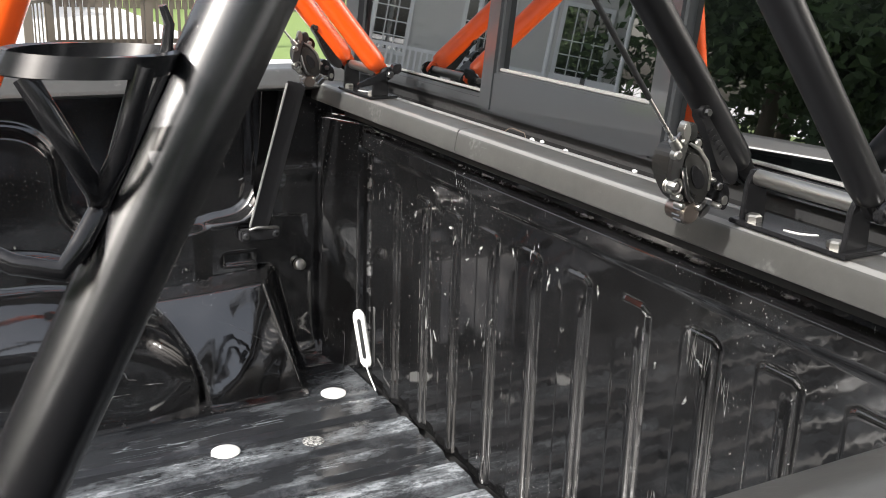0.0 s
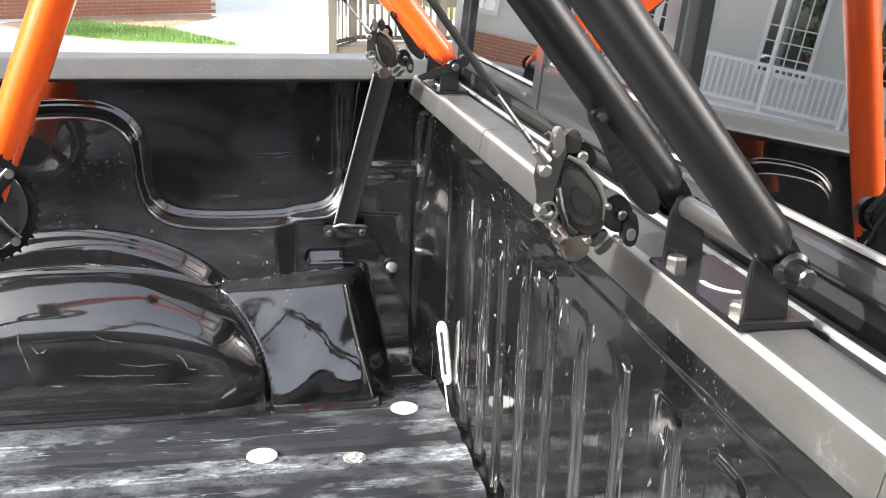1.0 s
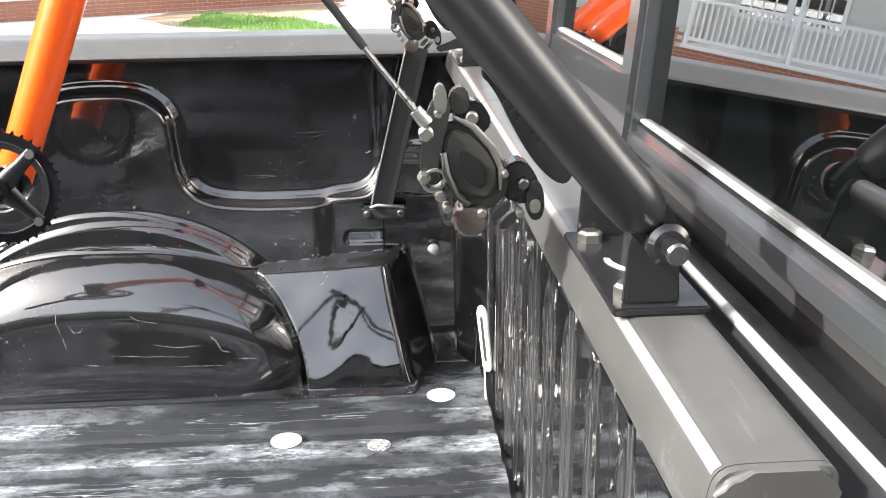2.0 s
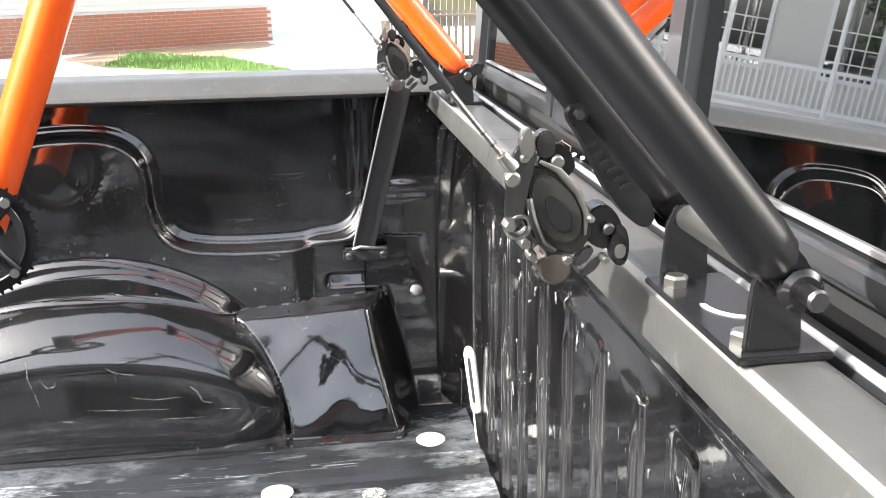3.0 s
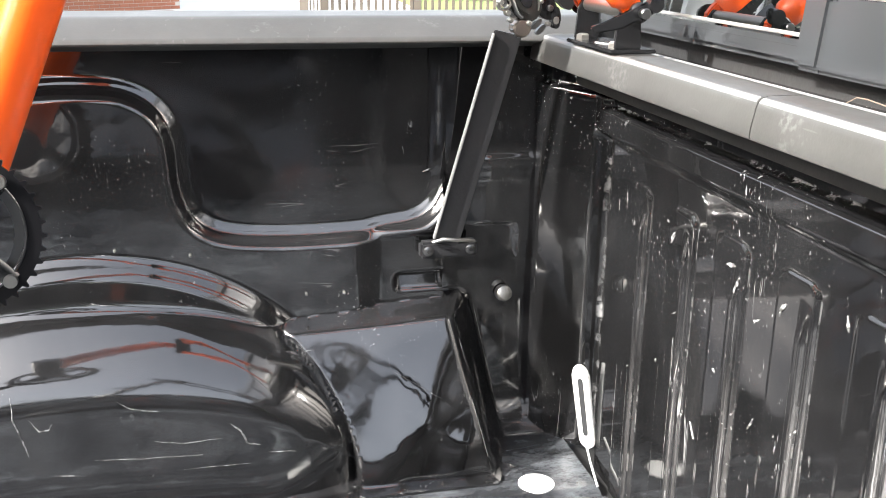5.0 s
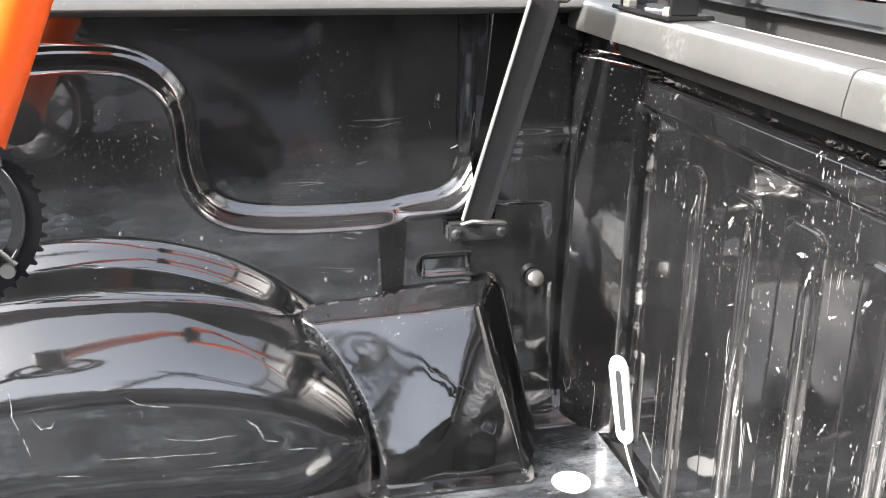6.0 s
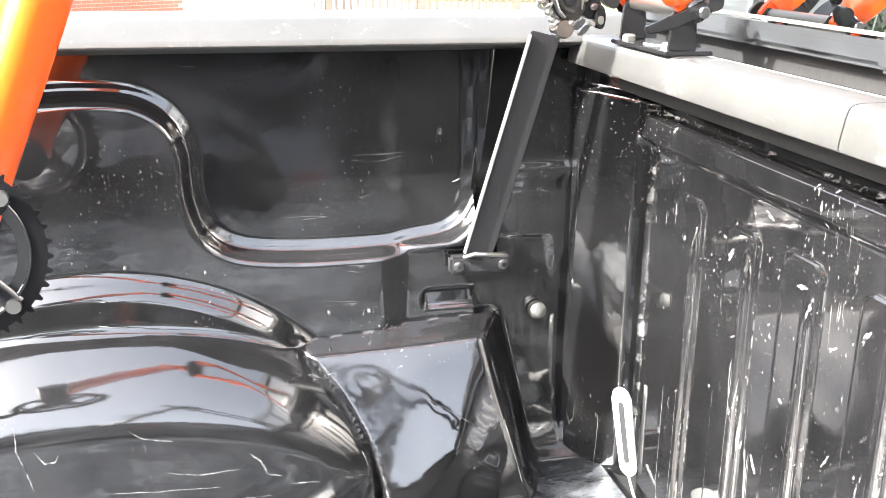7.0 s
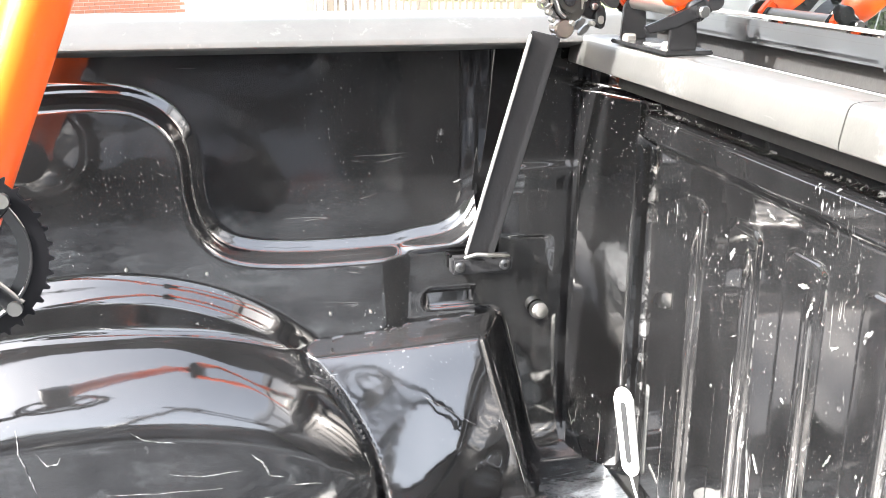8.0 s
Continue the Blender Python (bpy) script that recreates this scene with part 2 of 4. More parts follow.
def add_tube(bm, path, radii, n=20, caps=True, squash=1.0):
    """A tube along a path of points with a radius at each."""
    pts = [Vector(p) for p in path]
    if isinstance(radii, (int, float)):
        radii = [radii] * len(pts)
    rings = []
    side = None
    for i, p in enumerate(pts):
        d = (pts[min(i + 1, len(pts) - 1)] - pts[max(i - 1, 0)]).normalized()
        if side is None:
            ref = Vector((0, 1, 0)) if abs(d.y) < 0.9 else Vector((0, 0, 1))
            side = d.cross(ref).normalized()
        side = (side - d * side.dot(d)).normalized()
        up = d.cross(side)
        rings.append([bm.verts.new(p + radii[i] * (math.cos(a) * side + squash * math.sin(a) * up)) for a in (2 * math.pi * k / n for k in range(n))])
    for r, s in zip(rings, rings[1:]):
        for k in range(n):
            bm.faces.new((r[k], r[(k + 1) % n], s[(k + 1) % n], s[k]))
    if caps:
        bm.faces.new(rings[0])
        bm.faces.new(rings[-1])
    return bm


def tube(path, radii, n=20, caps=True, squash=1.0):
    return add_tube(bmesh.new(), path, radii, n, caps, squash)


def add_prism(bm, outline, depth, m):
    """An outline in its own x, y plane, extruded by depth along its z, then placed by m."""
    a = [bm.verts.new(m @ Vector((x, y, 0))) for x, y in outline]
    b = [bm.verts.new(m @ Vector((x, y, depth))) for x, y in outline]
    n = len(outline)
    bm.faces.new(a)
    bm.faces.new(b)
    for i in range(n):
        bm.faces.new((a[i], a[(i + 1) % n], b[(i + 1) % n], b[i]))
    return bm


def prism(outline, depth, m, bevel=0.0):
    bm = add_prism(bmesh.new(), outline, depth, m)
    if bevel:
        bmesh.ops.bevel(bm, geom=list(bm.edges), offset=bevel, segments=2, affect="EDGES", clamp_overlap=True)
    return bm


def sweep(profile, axis, a, b, cuts=1):
    """A closed profile carried straight along x or y. For "y" the profile is in x, z; for "x" in y, z."""
    bm = bmesh.new()
    rings = []
    for i in range(cuts + 1):
        s = a + (b - a) * i / cuts
        rings.append([bm.verts.new((u, s, v) if axis == "y" else (s, u, v)) for u, v in profile])
    n = len(profile)
    for r, s in zip(rings, rings[1:]):
        for k in range(n):
            bm.faces.new((r[k], r[(k + 1) % n], s[(k + 1) % n], s[k]))
    bm.faces.new(rings[0])
    bm.faces.new(rings[-1])
    return bm


def smooth_step(x):
    x = np.clip(x, 0, 1)
    return x * x * (3 - 2 * x)


def sheet(us, vs, place, back):
    """A moulded sheet: place(U, V) gives x, y, z arrays; back is how far its hidden side lies behind, as a vector."""
    U, V = np.meshgrid(us, vs, indexing="ij")
    X, Y, Z = place(U, V)
    front = np.stack([X, Y, Z], -1).reshape(-1, 3)
    nu, nv = len(us), len(vs)
    idx = np.arange(nu * nv).reshape(nu, nv)
    faces = np.stack([idx[:-1, :-1], idx[1:, :-1], idx[1:, 1:], idx[:-1, 1:]], -1).reshape(-1, 4).tolist()
    rim = np.concatenate([idx[:, 0], idx[-1, 1:], idx[::-1, -1][1:], idx[0, ::-1][1:-1]])
    base = len(front)
    flat = front[rim] + np.array(back)
    n = len(rim)
    for k in range(n):
        faces.append([int(rim[k]), int(rim[(k + 1) % n]), base + (k + 1) % n, base + k])
    me = bpy.data.meshes.new("sheet")
    me.from_pydata(np.concatenate([front, flat]).tolist(), [], faces)
    me.update()
    return me


def sheet_part(name, me, mat, parent, label=""):
    me.name = name
    me.materials.append(mat)
    me.polygons.foreach_set("use_smooth", [True] * len(me.polygons))
    me.set_sharp_from_angle(angle=radians(60))
    return settle(tagged(new(name, me), label), parent)


def leaves(n, centre, size, leaf, seed):
    """A crown: clumps of small leaf blades with gaps between them."""
    rng = np.random.default_rng(seed)
    clumps = rng.normal(0, 0.42, (26, 3)) * size + centre
    verts, faces = [], []
    for k in range(n):
        c = clumps[rng.integers(26)] + rng.normal(0, 0.16, 3) * size
        u = rng.normal(size=3)
        u /= np.linalg.norm(u)
        v = np.cross(u, rng.normal(size=3))
        v /= np.linalg.norm(v)
        i = len(verts)
        verts += [(c - u * leaf).tolist(), (c + v * leaf * 0.45).tolist(), (c + u * leaf).tolist(), (c - v * leaf * 0.45).tolist()]
        faces.append((i, i + 1, i + 2, i + 3))
    me = bpy.data.meshes.new("crown")
    me.from_pydata(verts, [], faces)
    return me


# ---- the pickup truck ----
GROUND = -0.95
BED_L, NEAR = -1.56, -1.35
truck = thing("pickup_truck", (-0.7, -0.675, GROUND), "grey pickup truck with a scuffed black bed liner", "pickup truck")


def outline_distance(X, Z, pts):
    """Signed distance to an open line, positive below it."""
    best = np.full(X.shape, 9.0)
    for (ax, az), (bx, bz) in zip(pts, pts[1:]):
        dx, dz = bx - ax, bz - az
        k = np.clip(((X - ax) * dx + (Z - az) * dz) / (dx * dx + dz * dz), 0, 1)
        best = np.minimum(best, np.hypot(X - ax - k * dx, Z - az - k * dz))
    poly = [(pts[0][0], -1), *pts, (pts[-1][0], -1)]
    inside = np.zeros(X.shape, bool)
    for (ax, az), (bx, bz) in zip(poly, poly[1:] + poly[:1]):
        cross = (az > Z) != (bz > Z)
        inside ^= cross & (X < (bx - ax) * (Z - az) / (bz - az + 1e-12) + ax)
    return np.where(inside, best, -best)


WELL_X, WELL_A, WELL_H = -0.570, 0.308, 0.262
LEDGE = [(-0.548, 0.446), (-0.510, 0.442), (-0.482, 0.427), (-0.464, 0.405), (-0.457, 0.373), (-0.457, 0.336), (-0.449, 0.304), (-0.431, 0.284), (-0.405, 0.275),
         (-0.360, 0.271), (-0.325, 0.270), (-0.252, 0.271), (-0.233, 0.277), (-0.195, 0.281), (-0.178, 0.291), (-0.166, 0.308), (-0.160, 0.335), (-0.158, 0.50)]
LEDGE = [(2 * WELL_X - x, z) for x, z in LEDGE[:9][::-1]] + LEDGE
LEDGE = [(-1.60, 0.272)] + LEDGE
for _ in range(3):  # round the corners
    LEDGE = [LEDGE[0]] + [(a[0] * k + b[0] * (1 - k), a[1] * k + b[1] * (1 - k)) for a, b in zip(LEDGE, LEDGE[1:]) for k in (0.75, 0.25)] + [LEDGE[-1]]


def soft_start(x, eps):
    """Zero below, x above, with a rounded corner between."""
    return np.clip(0.5 * (x + np.sqrt(x * x + eps)), 0, 1)


def side_depth(X, Z):
    """How far the moulded side stands in from its outer plane."""
    e = outline_distance(X, Z, LEDGE)
    fade = 1 - 0.92 * smooth_step((X + 0.190) / 0.04) * smooth_step((Z - 0.298) / 0.045)
    h = (0.004 * smooth_step(0.5 + (e + 0.003) / 0.009) + 0.020 * smooth_step(0.5 + (e - 0.009) / 0.016)) * fade
    # upright panel beside the corner, stepped at half height
    post = smooth_step((X + 0.178) / 0.040)
    h = h + 0.006 * post * smooth_step((Z - 0.315) / 0.03)
    h = h + 0.004 * smooth_step((X + 0.135) / 0.04) * smooth_step((0.356 - Z) / 0.010) * smooth_step((Z - 0.21) / 0.05)
    # shallow recess round the bracket
    pad = smooth_step((X + 0.268) / 0.036) * smooth_step((0.270 - Z) / 0.012) * smooth_step((-0.060 - X) / 0.022)
    h = h - 0.009 * pad
    # wheel arch: a narrow shelf, an upright band, then the rounded shoulder
    r = np.hypot((X - WELL_X) / WELL_A, np.clip(Z, 0, 1) / WELL_H)
    d = (1.0 - r) * WELL_H
    far = np.abs(X - WELL_X) / 0.326
    crown = 0.206 * np.clip(1 - far ** 2.2, 0, 1) ** (1 / 2.2)
    a, b = crown - Z, 1.35 * (1 - far) * 0.326
    g = 0.5 * (a + b - np.sqrt((a - b) ** 2 + 0.0003))
    u = soft_start(g / 0.085, 0.002)
    arch = 0.021 * smooth_step(d / 0.024) + 0.008 * np.clip((d - 0.020) / 0.036, 0, 1)
    arch = arch + 0.076 * (1 - (1 - u) ** 2.1) * smooth_step((g + 0.012) / 0.02) + 0.018 * smooth_step((g - 0.06) / 0.14)
    h = h + arch
    # the sloping box ahead of the arch
    top = 0.176 + 0.055 * (X + 0.25)
    crease = top - 0.009 - 0.035 * np.maximum(-0.225 - X, 0)
    v = np.clip((crease - Z) / 0.165, 0, 1)
    wave = (0.0012 * np.sin(38 * X + 25 * Z) + 0.0007 * np.sin(71 * X - 47 * Z + 1)) * smooth_step(v * 4)
    box_h = 0.030 + 0.026 * smooth_step((top - Z) / 0.013) + 0.084 * (1 - (1 - v) ** 1.25) + wave
    edge = -0.166 + 0.22 * (0.17 - Z)
    right = smooth_step((edge + 0.050 - X) / 0.050)
    left = smooth_step((r - 0.900) / 0.05)
    h = np.maximum(h, box_h * smooth_step((top + 0.005 - Z) / 0.010) * left * right)
    # finger pocket with a tilted floor
    q = np.hypot(np.maximum(np.abs(X + 0.183) - 0.026, 0), np.maximum(np.abs(Z - 0.203) - 0.003, 0))
    h = h - smooth_step((0.0105 - q) / 0.006) * (0.003 + 0.010 * np.clip((Z - 0.191) / 0.024, 0, 1))
    k = np.clip((X + 0.150) / 0.060, 0, 1)
    h = h - 0.003 * np.exp(-(((Z - 0.203 + 0.021 * k) / 0.009) ** 2)) * smooth_step((X + 0.165) / 0.02) * smooth_step((-0.080 - X) / 0.02)
    # foot of the corner runs out over the floor
    h = h + 0.045 * np.exp(-np.clip(Z, 0, 1) / 0.016) * smooth_step((X + 0.135) / 0.05)
    h = np.maximum(h, 0.156 * smooth_step((0.0085 - Z) / 0.006) * smooth_step((-0.075 - X) / 0.05))
    return h


def bed_side(name, y0, sign):
    fine = 1 if sign > 0 else 3
    us = np.concatenate([np.arange(BED_L, -0.98, 0.012), np.arange(-0.98, -0.028, 0.0026 * fine)])
    vs = np.concatenate([np.arange(-0.004, 0.016, 0.0015), np.linspace(0.016, 0.50, 246 // fine)])
    return sheet_part(name, sheet(us, vs, lambda X, Z: (X, y0 - sign * side_depth(X, Z), Z), (0, sign * 0.03, 0)), M_WALL, truck, "glossy black moulded bed side with a wheel arch")


bed_side("bed_side", 0.0, 1)
bed_side("bed_side", NEAR, -1)

PANELS = [-0.213, -0.310, -0.401, -0.500, -0.597, -0.696, -0.797, -0.900, -1.000, -1.100, -1.200]


def bulk_depth(Y, Z):
    h = 0 * Y
    for k, c in enumerate(PANELS):
        top = 0.362 - 0.5 * np.maximum(np.abs(Y - c) - 0.016, 0)
        up = smooth_step((top - Z) / 0.006)
        h = h + 0.0030 * smooth_step((0.028 - np.abs(Y - c)) / 0.004) * up
        bar = smooth_step((0.0075 - np.abs(Y - c + 0.013)) / 0.0045) * smooth_step((0.345 - Z) / 0.035)
        h = h + 0.0034 * bar
    run = smooth_step((-0.085 - Y) / 0.03)
    h = h + 0.0045 * smooth_step((Z - 0.388) / 0.010) * run - 0.016 * smooth_step((Z - 0.418) / 0.006) * run
    # leaning corner panel and the channel beside it
    edge = np.clip((Y + 0.082) / 0.047, 0, 1.2)
    h = h + 0.038 * edge - 0.010 * smooth_step((Z - 0.436 + 0.10 * np.clip(-0.035 - Y, 0, 1)) / 0.006) * (1 - run)
    h = h - 0.020 * smooth_step((Y + 0.138) / 0.012) * smooth_step((-0.080 - Y) / 0.007) * smooth_step((0.400 - Z) / 0.02)
    return h


ys, zs = np.arange(NEAR + 0.02, -0.010, 0.0020), np.linspace(-0.004, 0.485, 226)
sheet_part("bulkhead", sheet(ys, zs, lambda Y, Z: (-bulk_depth(Y, Z), Y, Z), (0.03, 0, 0)), M_BULK, truck, "ribbed black bulkhead with pale scratches")


def floor_height(Y):
    k = ((Y + 0.190) / 0.0815) % 1.0
    rib = 0.007 * smooth_step((0.5 - np.abs(k - 0.5) - 0.12) / 0.10) - 0.006
    return np.where(Y > -0.190, -0.0045 + 0.0032 * smooth_step((Y + 0.19) / 0.012), rib)


us, vs = np.array([BED_L, -1.52, -1.0, -0.5, -0.2, -0.06, -0.03, -0.018, -0.012]), np.arange(NEAR + 0.01, -0.01, 0.0035)
sheet_part("bed_floor", sheet(us, vs, lambda X, Y: (X, Y, floor_height(Y)), (0, 0, -0.03)), M_FLOOR, truck, "ribbed bed floor rubbed pale along its ribs")

M_SCUFF = material("white_scuff", (0.4, 0.4, 0.4), 0.5)
set_color(M_SCUFF, mix(M_SCUFF, ramp(M_SCUFF, noise_tex(M_SCUFF, 330, 5, 0.75), [(0.46, grey(0)), (0.56, grey(1))]), (0.012, 0.012, 0.012), (0.58, 0.58, 0.56)))
M_SCRATCH = material("pale_scratch", (0.4, 0.4, 0.4), 0.5)
set_color(M_SCRATCH, mix(M_SCRATCH, ramp(M_SCRATCH, noise_tex(M_SCRATCH, 110, 5, 0.8), [(0.44, grey(0)), (0.60, grey(1))]), (0.015, 0.015, 0.015), (0.36, 0.36, 0.36)))
scuff_rng = random.Random(11)


def bulk_x(y, z):
    return -float(bulk_depth(np.array(y), np.array(z)))


def side_y(x, z):
    return -float(side_depth(np.array([x]), np.array([z]))[0])


def scuff(y, z, w, h, turn=0.0):
    """A ragged pale scrape on the bulkhead."""
    pts = []
    for k in range(14):
        a, q = 2 * math.pi * k / 14, scuff_rng.uniform(0.15, 0.9)
        u, v = w * q * math.cos(a), h * q * math.sin(a)
        pts.append((y + u * math.cos(turn) - v * math.sin(turn), z + u * math.sin(turn) + v * math.cos(turn)))
    bm = bmesh.new()
    front = [bm.verts.new((bulk_x(a, b) - 0.0007, a, b)) for a, b in pts]
    behind = [bm.verts.new((bulk_x(a, b) + 0.0010, a, b)) for a, b in pts]
    centre = bm.verts.new((bulk_x(y, z) - 0.0008, y, z))
    for k in range(14):
        bm.faces.new((front[k], front[(k + 1) % 14], centre))
        bm.faces.new((front[k], behind[k], behind[(k + 1) % 14], front[(k + 1) % 14]))
    wpart("scuff", bm, M_SCUFF, truck)


for y, z, w, h, turn in ((-0.296, 0.330, 0.005, 0.013, 0.7), (-0.278, 0.341, 0.006, 0.002, 0.1), (-0.404, 0.338, 0.012, 0.0035, -0.3), (-0.418, 0.324, 0.002, 0.010, 0.1),
                         (-0.446, 0.303, 0.009, 0.0035, -0.5), (-0.275, 0.195, 0.003, 0.003, 0), (-0.393, 0.236, 0.005, 0.002, 0.4), (-0.312, 0.260, 0.014, 0.0009, -0.5),
                         (-0.485, 0.328, 0.004, 0.012, 0.6), (-0.344, 0.379, 0.012, 0.0025, 0.4), (-0.300, 0.436, 0.008, 0.0025, 0), (-0.222, 0.166, 0.010, 0.0008, -0.6),
                         (-0.640, 0.330, 0.003, 0.018, 0.25), (-0.655, 0.352, 0.006, 0.003, 0.8), (-0.735, 0.348, 0.003, 0.016, -0.2), (-0.820, 0.352, 0.010, 0.0022, 0.3),
                         (-0.838, 0.300, 0.003, 0.009, 0.2), (-0.905, 0.330, 0.012, 0.004, 0.2), (-0.890, 0.285, 0.004, 0.010, 0.5), (-0.560, 0.345, 0.003, 0.011, -0.35),
                         (-0.455, 0.215, 0.0016, 0.012, 0.5), (-0.360, 0.160, 0.0016, 0.014, -0.6), (-0.520, 0.240, 0.002, 0.010, 0.4)):
    scuff(y, z, 0.8 * w, 0.8 * h, turn)


def scratch(pts, r):
    """A thin pale scratch lying on the bed side."""
    path = []
    for (ax, az), (bx, bz) in zip(pts, pts[1:]):
        path += [(ax + (bx - ax) * k / 5 + scuff_rng.uniform(-0.0006, 0.0006), az + (bz - az) * k / 5 + scuff_rng.uniform(-0.0006, 0.0006)) for k in range(5)]
    path.append(pts[-1])
    n = len(path)
    radii = [max(0.0002, 0.7 * r * math.sin(math.pi * (k + 0.5) / n) * scuff_rng.uniform(0.5, 1.2)) for k in range(n)]
    wpart("scratch", tube([(x, side_y(x, z), z) for x, z in path], radii, 6), M_SCRATCH, truck)


for pts, r in ((((-0.637, 0.144), (-0.636, 0.123), (-0.628, 0.098), (-0.623, 0.082)), 0.0012), (((-0.620, 0.120), (-0.612, 0.108), (-0.602, 0.108), (-0.599, 0.114)), 0.0009),
               (((-0.419, 0.096), (-0.408, 0.086), (-0.403, 0.073), (-0.389, 0.069)), 0.0016), (((-0.533, 0.131), (-0.518, 0.122), (-0.492, 0.117)), 0.0008),
               (((-0.499, 0.086), (-0.467, 0.080), (-0.429, 0.081)), 0.0008), (((-0.560, 0.072), (-0.500, 0.068), (-0.450, 0.066)), 0.0006),
               (((-0.380, 0.060), (-0.350, 0.056)), 0.0007), (((-0.470, 0.052), (-0.400, 0.050)), 0.0006), (((-0.600, 0.060), (-0.570, 0.056)), 0.0007),
               (((-0.234, 0.120), (-0.205, 0.104), (-0.180, 0.090)), 0.0005), (((-0.182, 0.334), (-0.172, 0.337)), 0.0014), (((-0.205, 0.365), (-0.204, 0.356)), 0.0008)):
    scratch(pts, r)

# Rail caps: the bulkhead's runs across, the sides' along the bed.
cap = [(-0.0570, 0.4655), (-0.0590, 0.4665), (-0.0595, 0.4690), (-0.0588, 0.4755), (-0.0565, 0.4880), (-0.0556, 0.4912), (-0.0538, 0.4938), (-0.0515, 0.4954), (-0.0485, 0.4962), (-0.0440, 0.4965), (-0.0220, 0.4965), (-0.0180, 0.4962), (-0.0158, 0.4950), (-0.0146, 0.4925), (-0.0142, 0.4880), (-0.0142, 0.4740), (-0.0300, 0.4720)]
CAP_END, CAP_JOINT = -1.222, -0.505
for y0, y1 in ((CAP_END, CAP_JOINT - 0.0007), (CAP_JOINT + 0.0007, -0.018)):
    c = wpart("bulkhead_cap", sweep(cap, "y", y0, y1, 8), M_CAP, truck, "weathered grey plastic cap on the bulkhead")
    # A thin paler strip draws the highlight along the cap's front edge.
    lip = [(-0.0556, 0.4920), (-0.0548, 0.4936), (-0.0535, 0.4948), (-0.0522, 0.4956), (-0.0528, 0.4942), (-0.0545, 0.4922)]
    wpart("edge", sweep(lip, "y", y0 + 0.001, y1 - 0.001, 8), M_EDGEGLINT, c, "pale strip painted as the highlight along the cap edge")
end = prism([(u * 1.0, v) for u, v in cap], 0.006, Matrix(((1, 0, 0, 0), (0, 0, -1, CAP_END - 0.0006), (0, 1, 0, 0), (0, 0, 0, 1))))
bmesh.ops.bevel(end, geom=[e for e in end.edges if all(v.co.y < CAP_END - 0.005 for v in e.verts)], offset=0.003, segments=3, affect="EDGES", clamp_overlap=True)
wpart("cap_end", end, M_CAP, truck, "rubbed pale end of the bulkhead cap")
# The rounded rail across the gap, in front of the cab.
rail = [(-0.0020, 0.4600), (-0.0020, 0.4860), (-0.0012, 0.4895), (0.0005, 0.4916), (0.0030, 0.4922), (0.0055, 0.4917), (0.0150, 0.4885), (0.0200, 0.4850), (0.0205, 0.4600)]
g = wpart("gap_rail", sweep(rail, "y", NEAR + 0.04, -0.050, 4), M_RAIL, truck, "dark grey rail between the cap and the cab")
# The same pale strip paints the bright line on the rail's edge.
lip = [(-0.0014, 0.4895), (-0.0008, 0.4910), (0.0006, 0.4923), (0.0024, 0.4928), (0.0026, 0.4918), (0.0008, 0.4908), (-0.0004, 0.4890)]
wpart("edge", sweep(lip, "y", NEAR + 0.041, -0.051, 4), M_EDGEGLINT, g, "pale strip painted as the highlight along the rail front")
for s, y0 in ((1, 0.0), (-1, NEAR)):
    prof = [(-0.046, 0.4870), (-0.0495, 0.4880), (-0.0508, 0.4900), (-0.0495, 0.4930), (-0.0460, 0.4955), (-0.018, 0.5098), (-0.014, 0.5118), (-0.010, 0.5135), (-0.004, 0.5145), (0.002, 0.5147), (0.044, 0.5163), (0.050, 0.5165), (0.062, 0.514), (0.068, 0.507), (0.068, 0.462), (0.0, 0.478)]
    prof = [(y0 + s * u, v) for u, v in prof]
    wpart("rail_cap", sweep(prof, "x", BED_L - 0.05, 0.010, 10), M_CAP, truck, "grey rail cap along the bed side")
    wpart("outer_panel", box((BED_L - 0.05, min(y0 + s * 0.035, y0 + s * 0.075), -0.32), (0.010, max(y0 + s * 0.035, y0 + s * 0.075), 0.47), 0.01), M_PAINT, truck)
wpart("tailgate", box((BED_L - 0.06, NEAR + 0.01, -0.05), (BED_L, -0.01, 0.475), 0.012), M_PAINT, truck, "closed grey tailgate")
wpart("tailgate_cap", box((BED_L - 0.066, NEAR + 0.012, 0.4755), (BED_L + 0.004, -0.012, 0.492), 0.005), M_RUBBER, truck)
wpart("bed_sill", box((-0.030, NEAR + 0.02, -0.060), (0.060, -0.005, -0.012), 0.002), M_RUBBER, truck)
wpart("underbody", box((BED_L, NEAR + 0.1, -0.30), (1.3, -0.1, -0.045), 0.02), M_RUBBER, truck)
for wx in (WELL_X, 2.4):
    for wy in (-0.14, NEAR + 0.02):
        tyre = bmesh.new()
        prof = [(0.20, 0.0), (0.30, -0.01), (0.37, 0.0), (0.38, 0.03), (0.38, 0.15), (0.37, 0.18), (0.30, 0.19), (0.20, 0.18)]
        rings = []
        for k in range(40):
            a = 2 * math.pi * k / 40
            rings.append([tyre.verts.new((wx + r * math.cos(a), wy - 0.03 + d, GROUND + 0.38 + r * math.sin(a))) for r, d in prof])
        for k in range(40):
            r0, r1 = rings[k], rings[(k + 1) % 40]
            for j in range(8):
                tyre.faces.new((r0[j], r0[(j + 1) % 8], r1[(j + 1) % 8], r1[j]))
        w = wpart("wheel", tyre, M_RUBBER, truck)
        rim = tube([(wx, wy + 0.02, GROUND + 0.38), (wx, wy + 0.12, GROUND + 0.38)], 0.205, 32)
        wpart("rim", rim, M_STEEL, w)

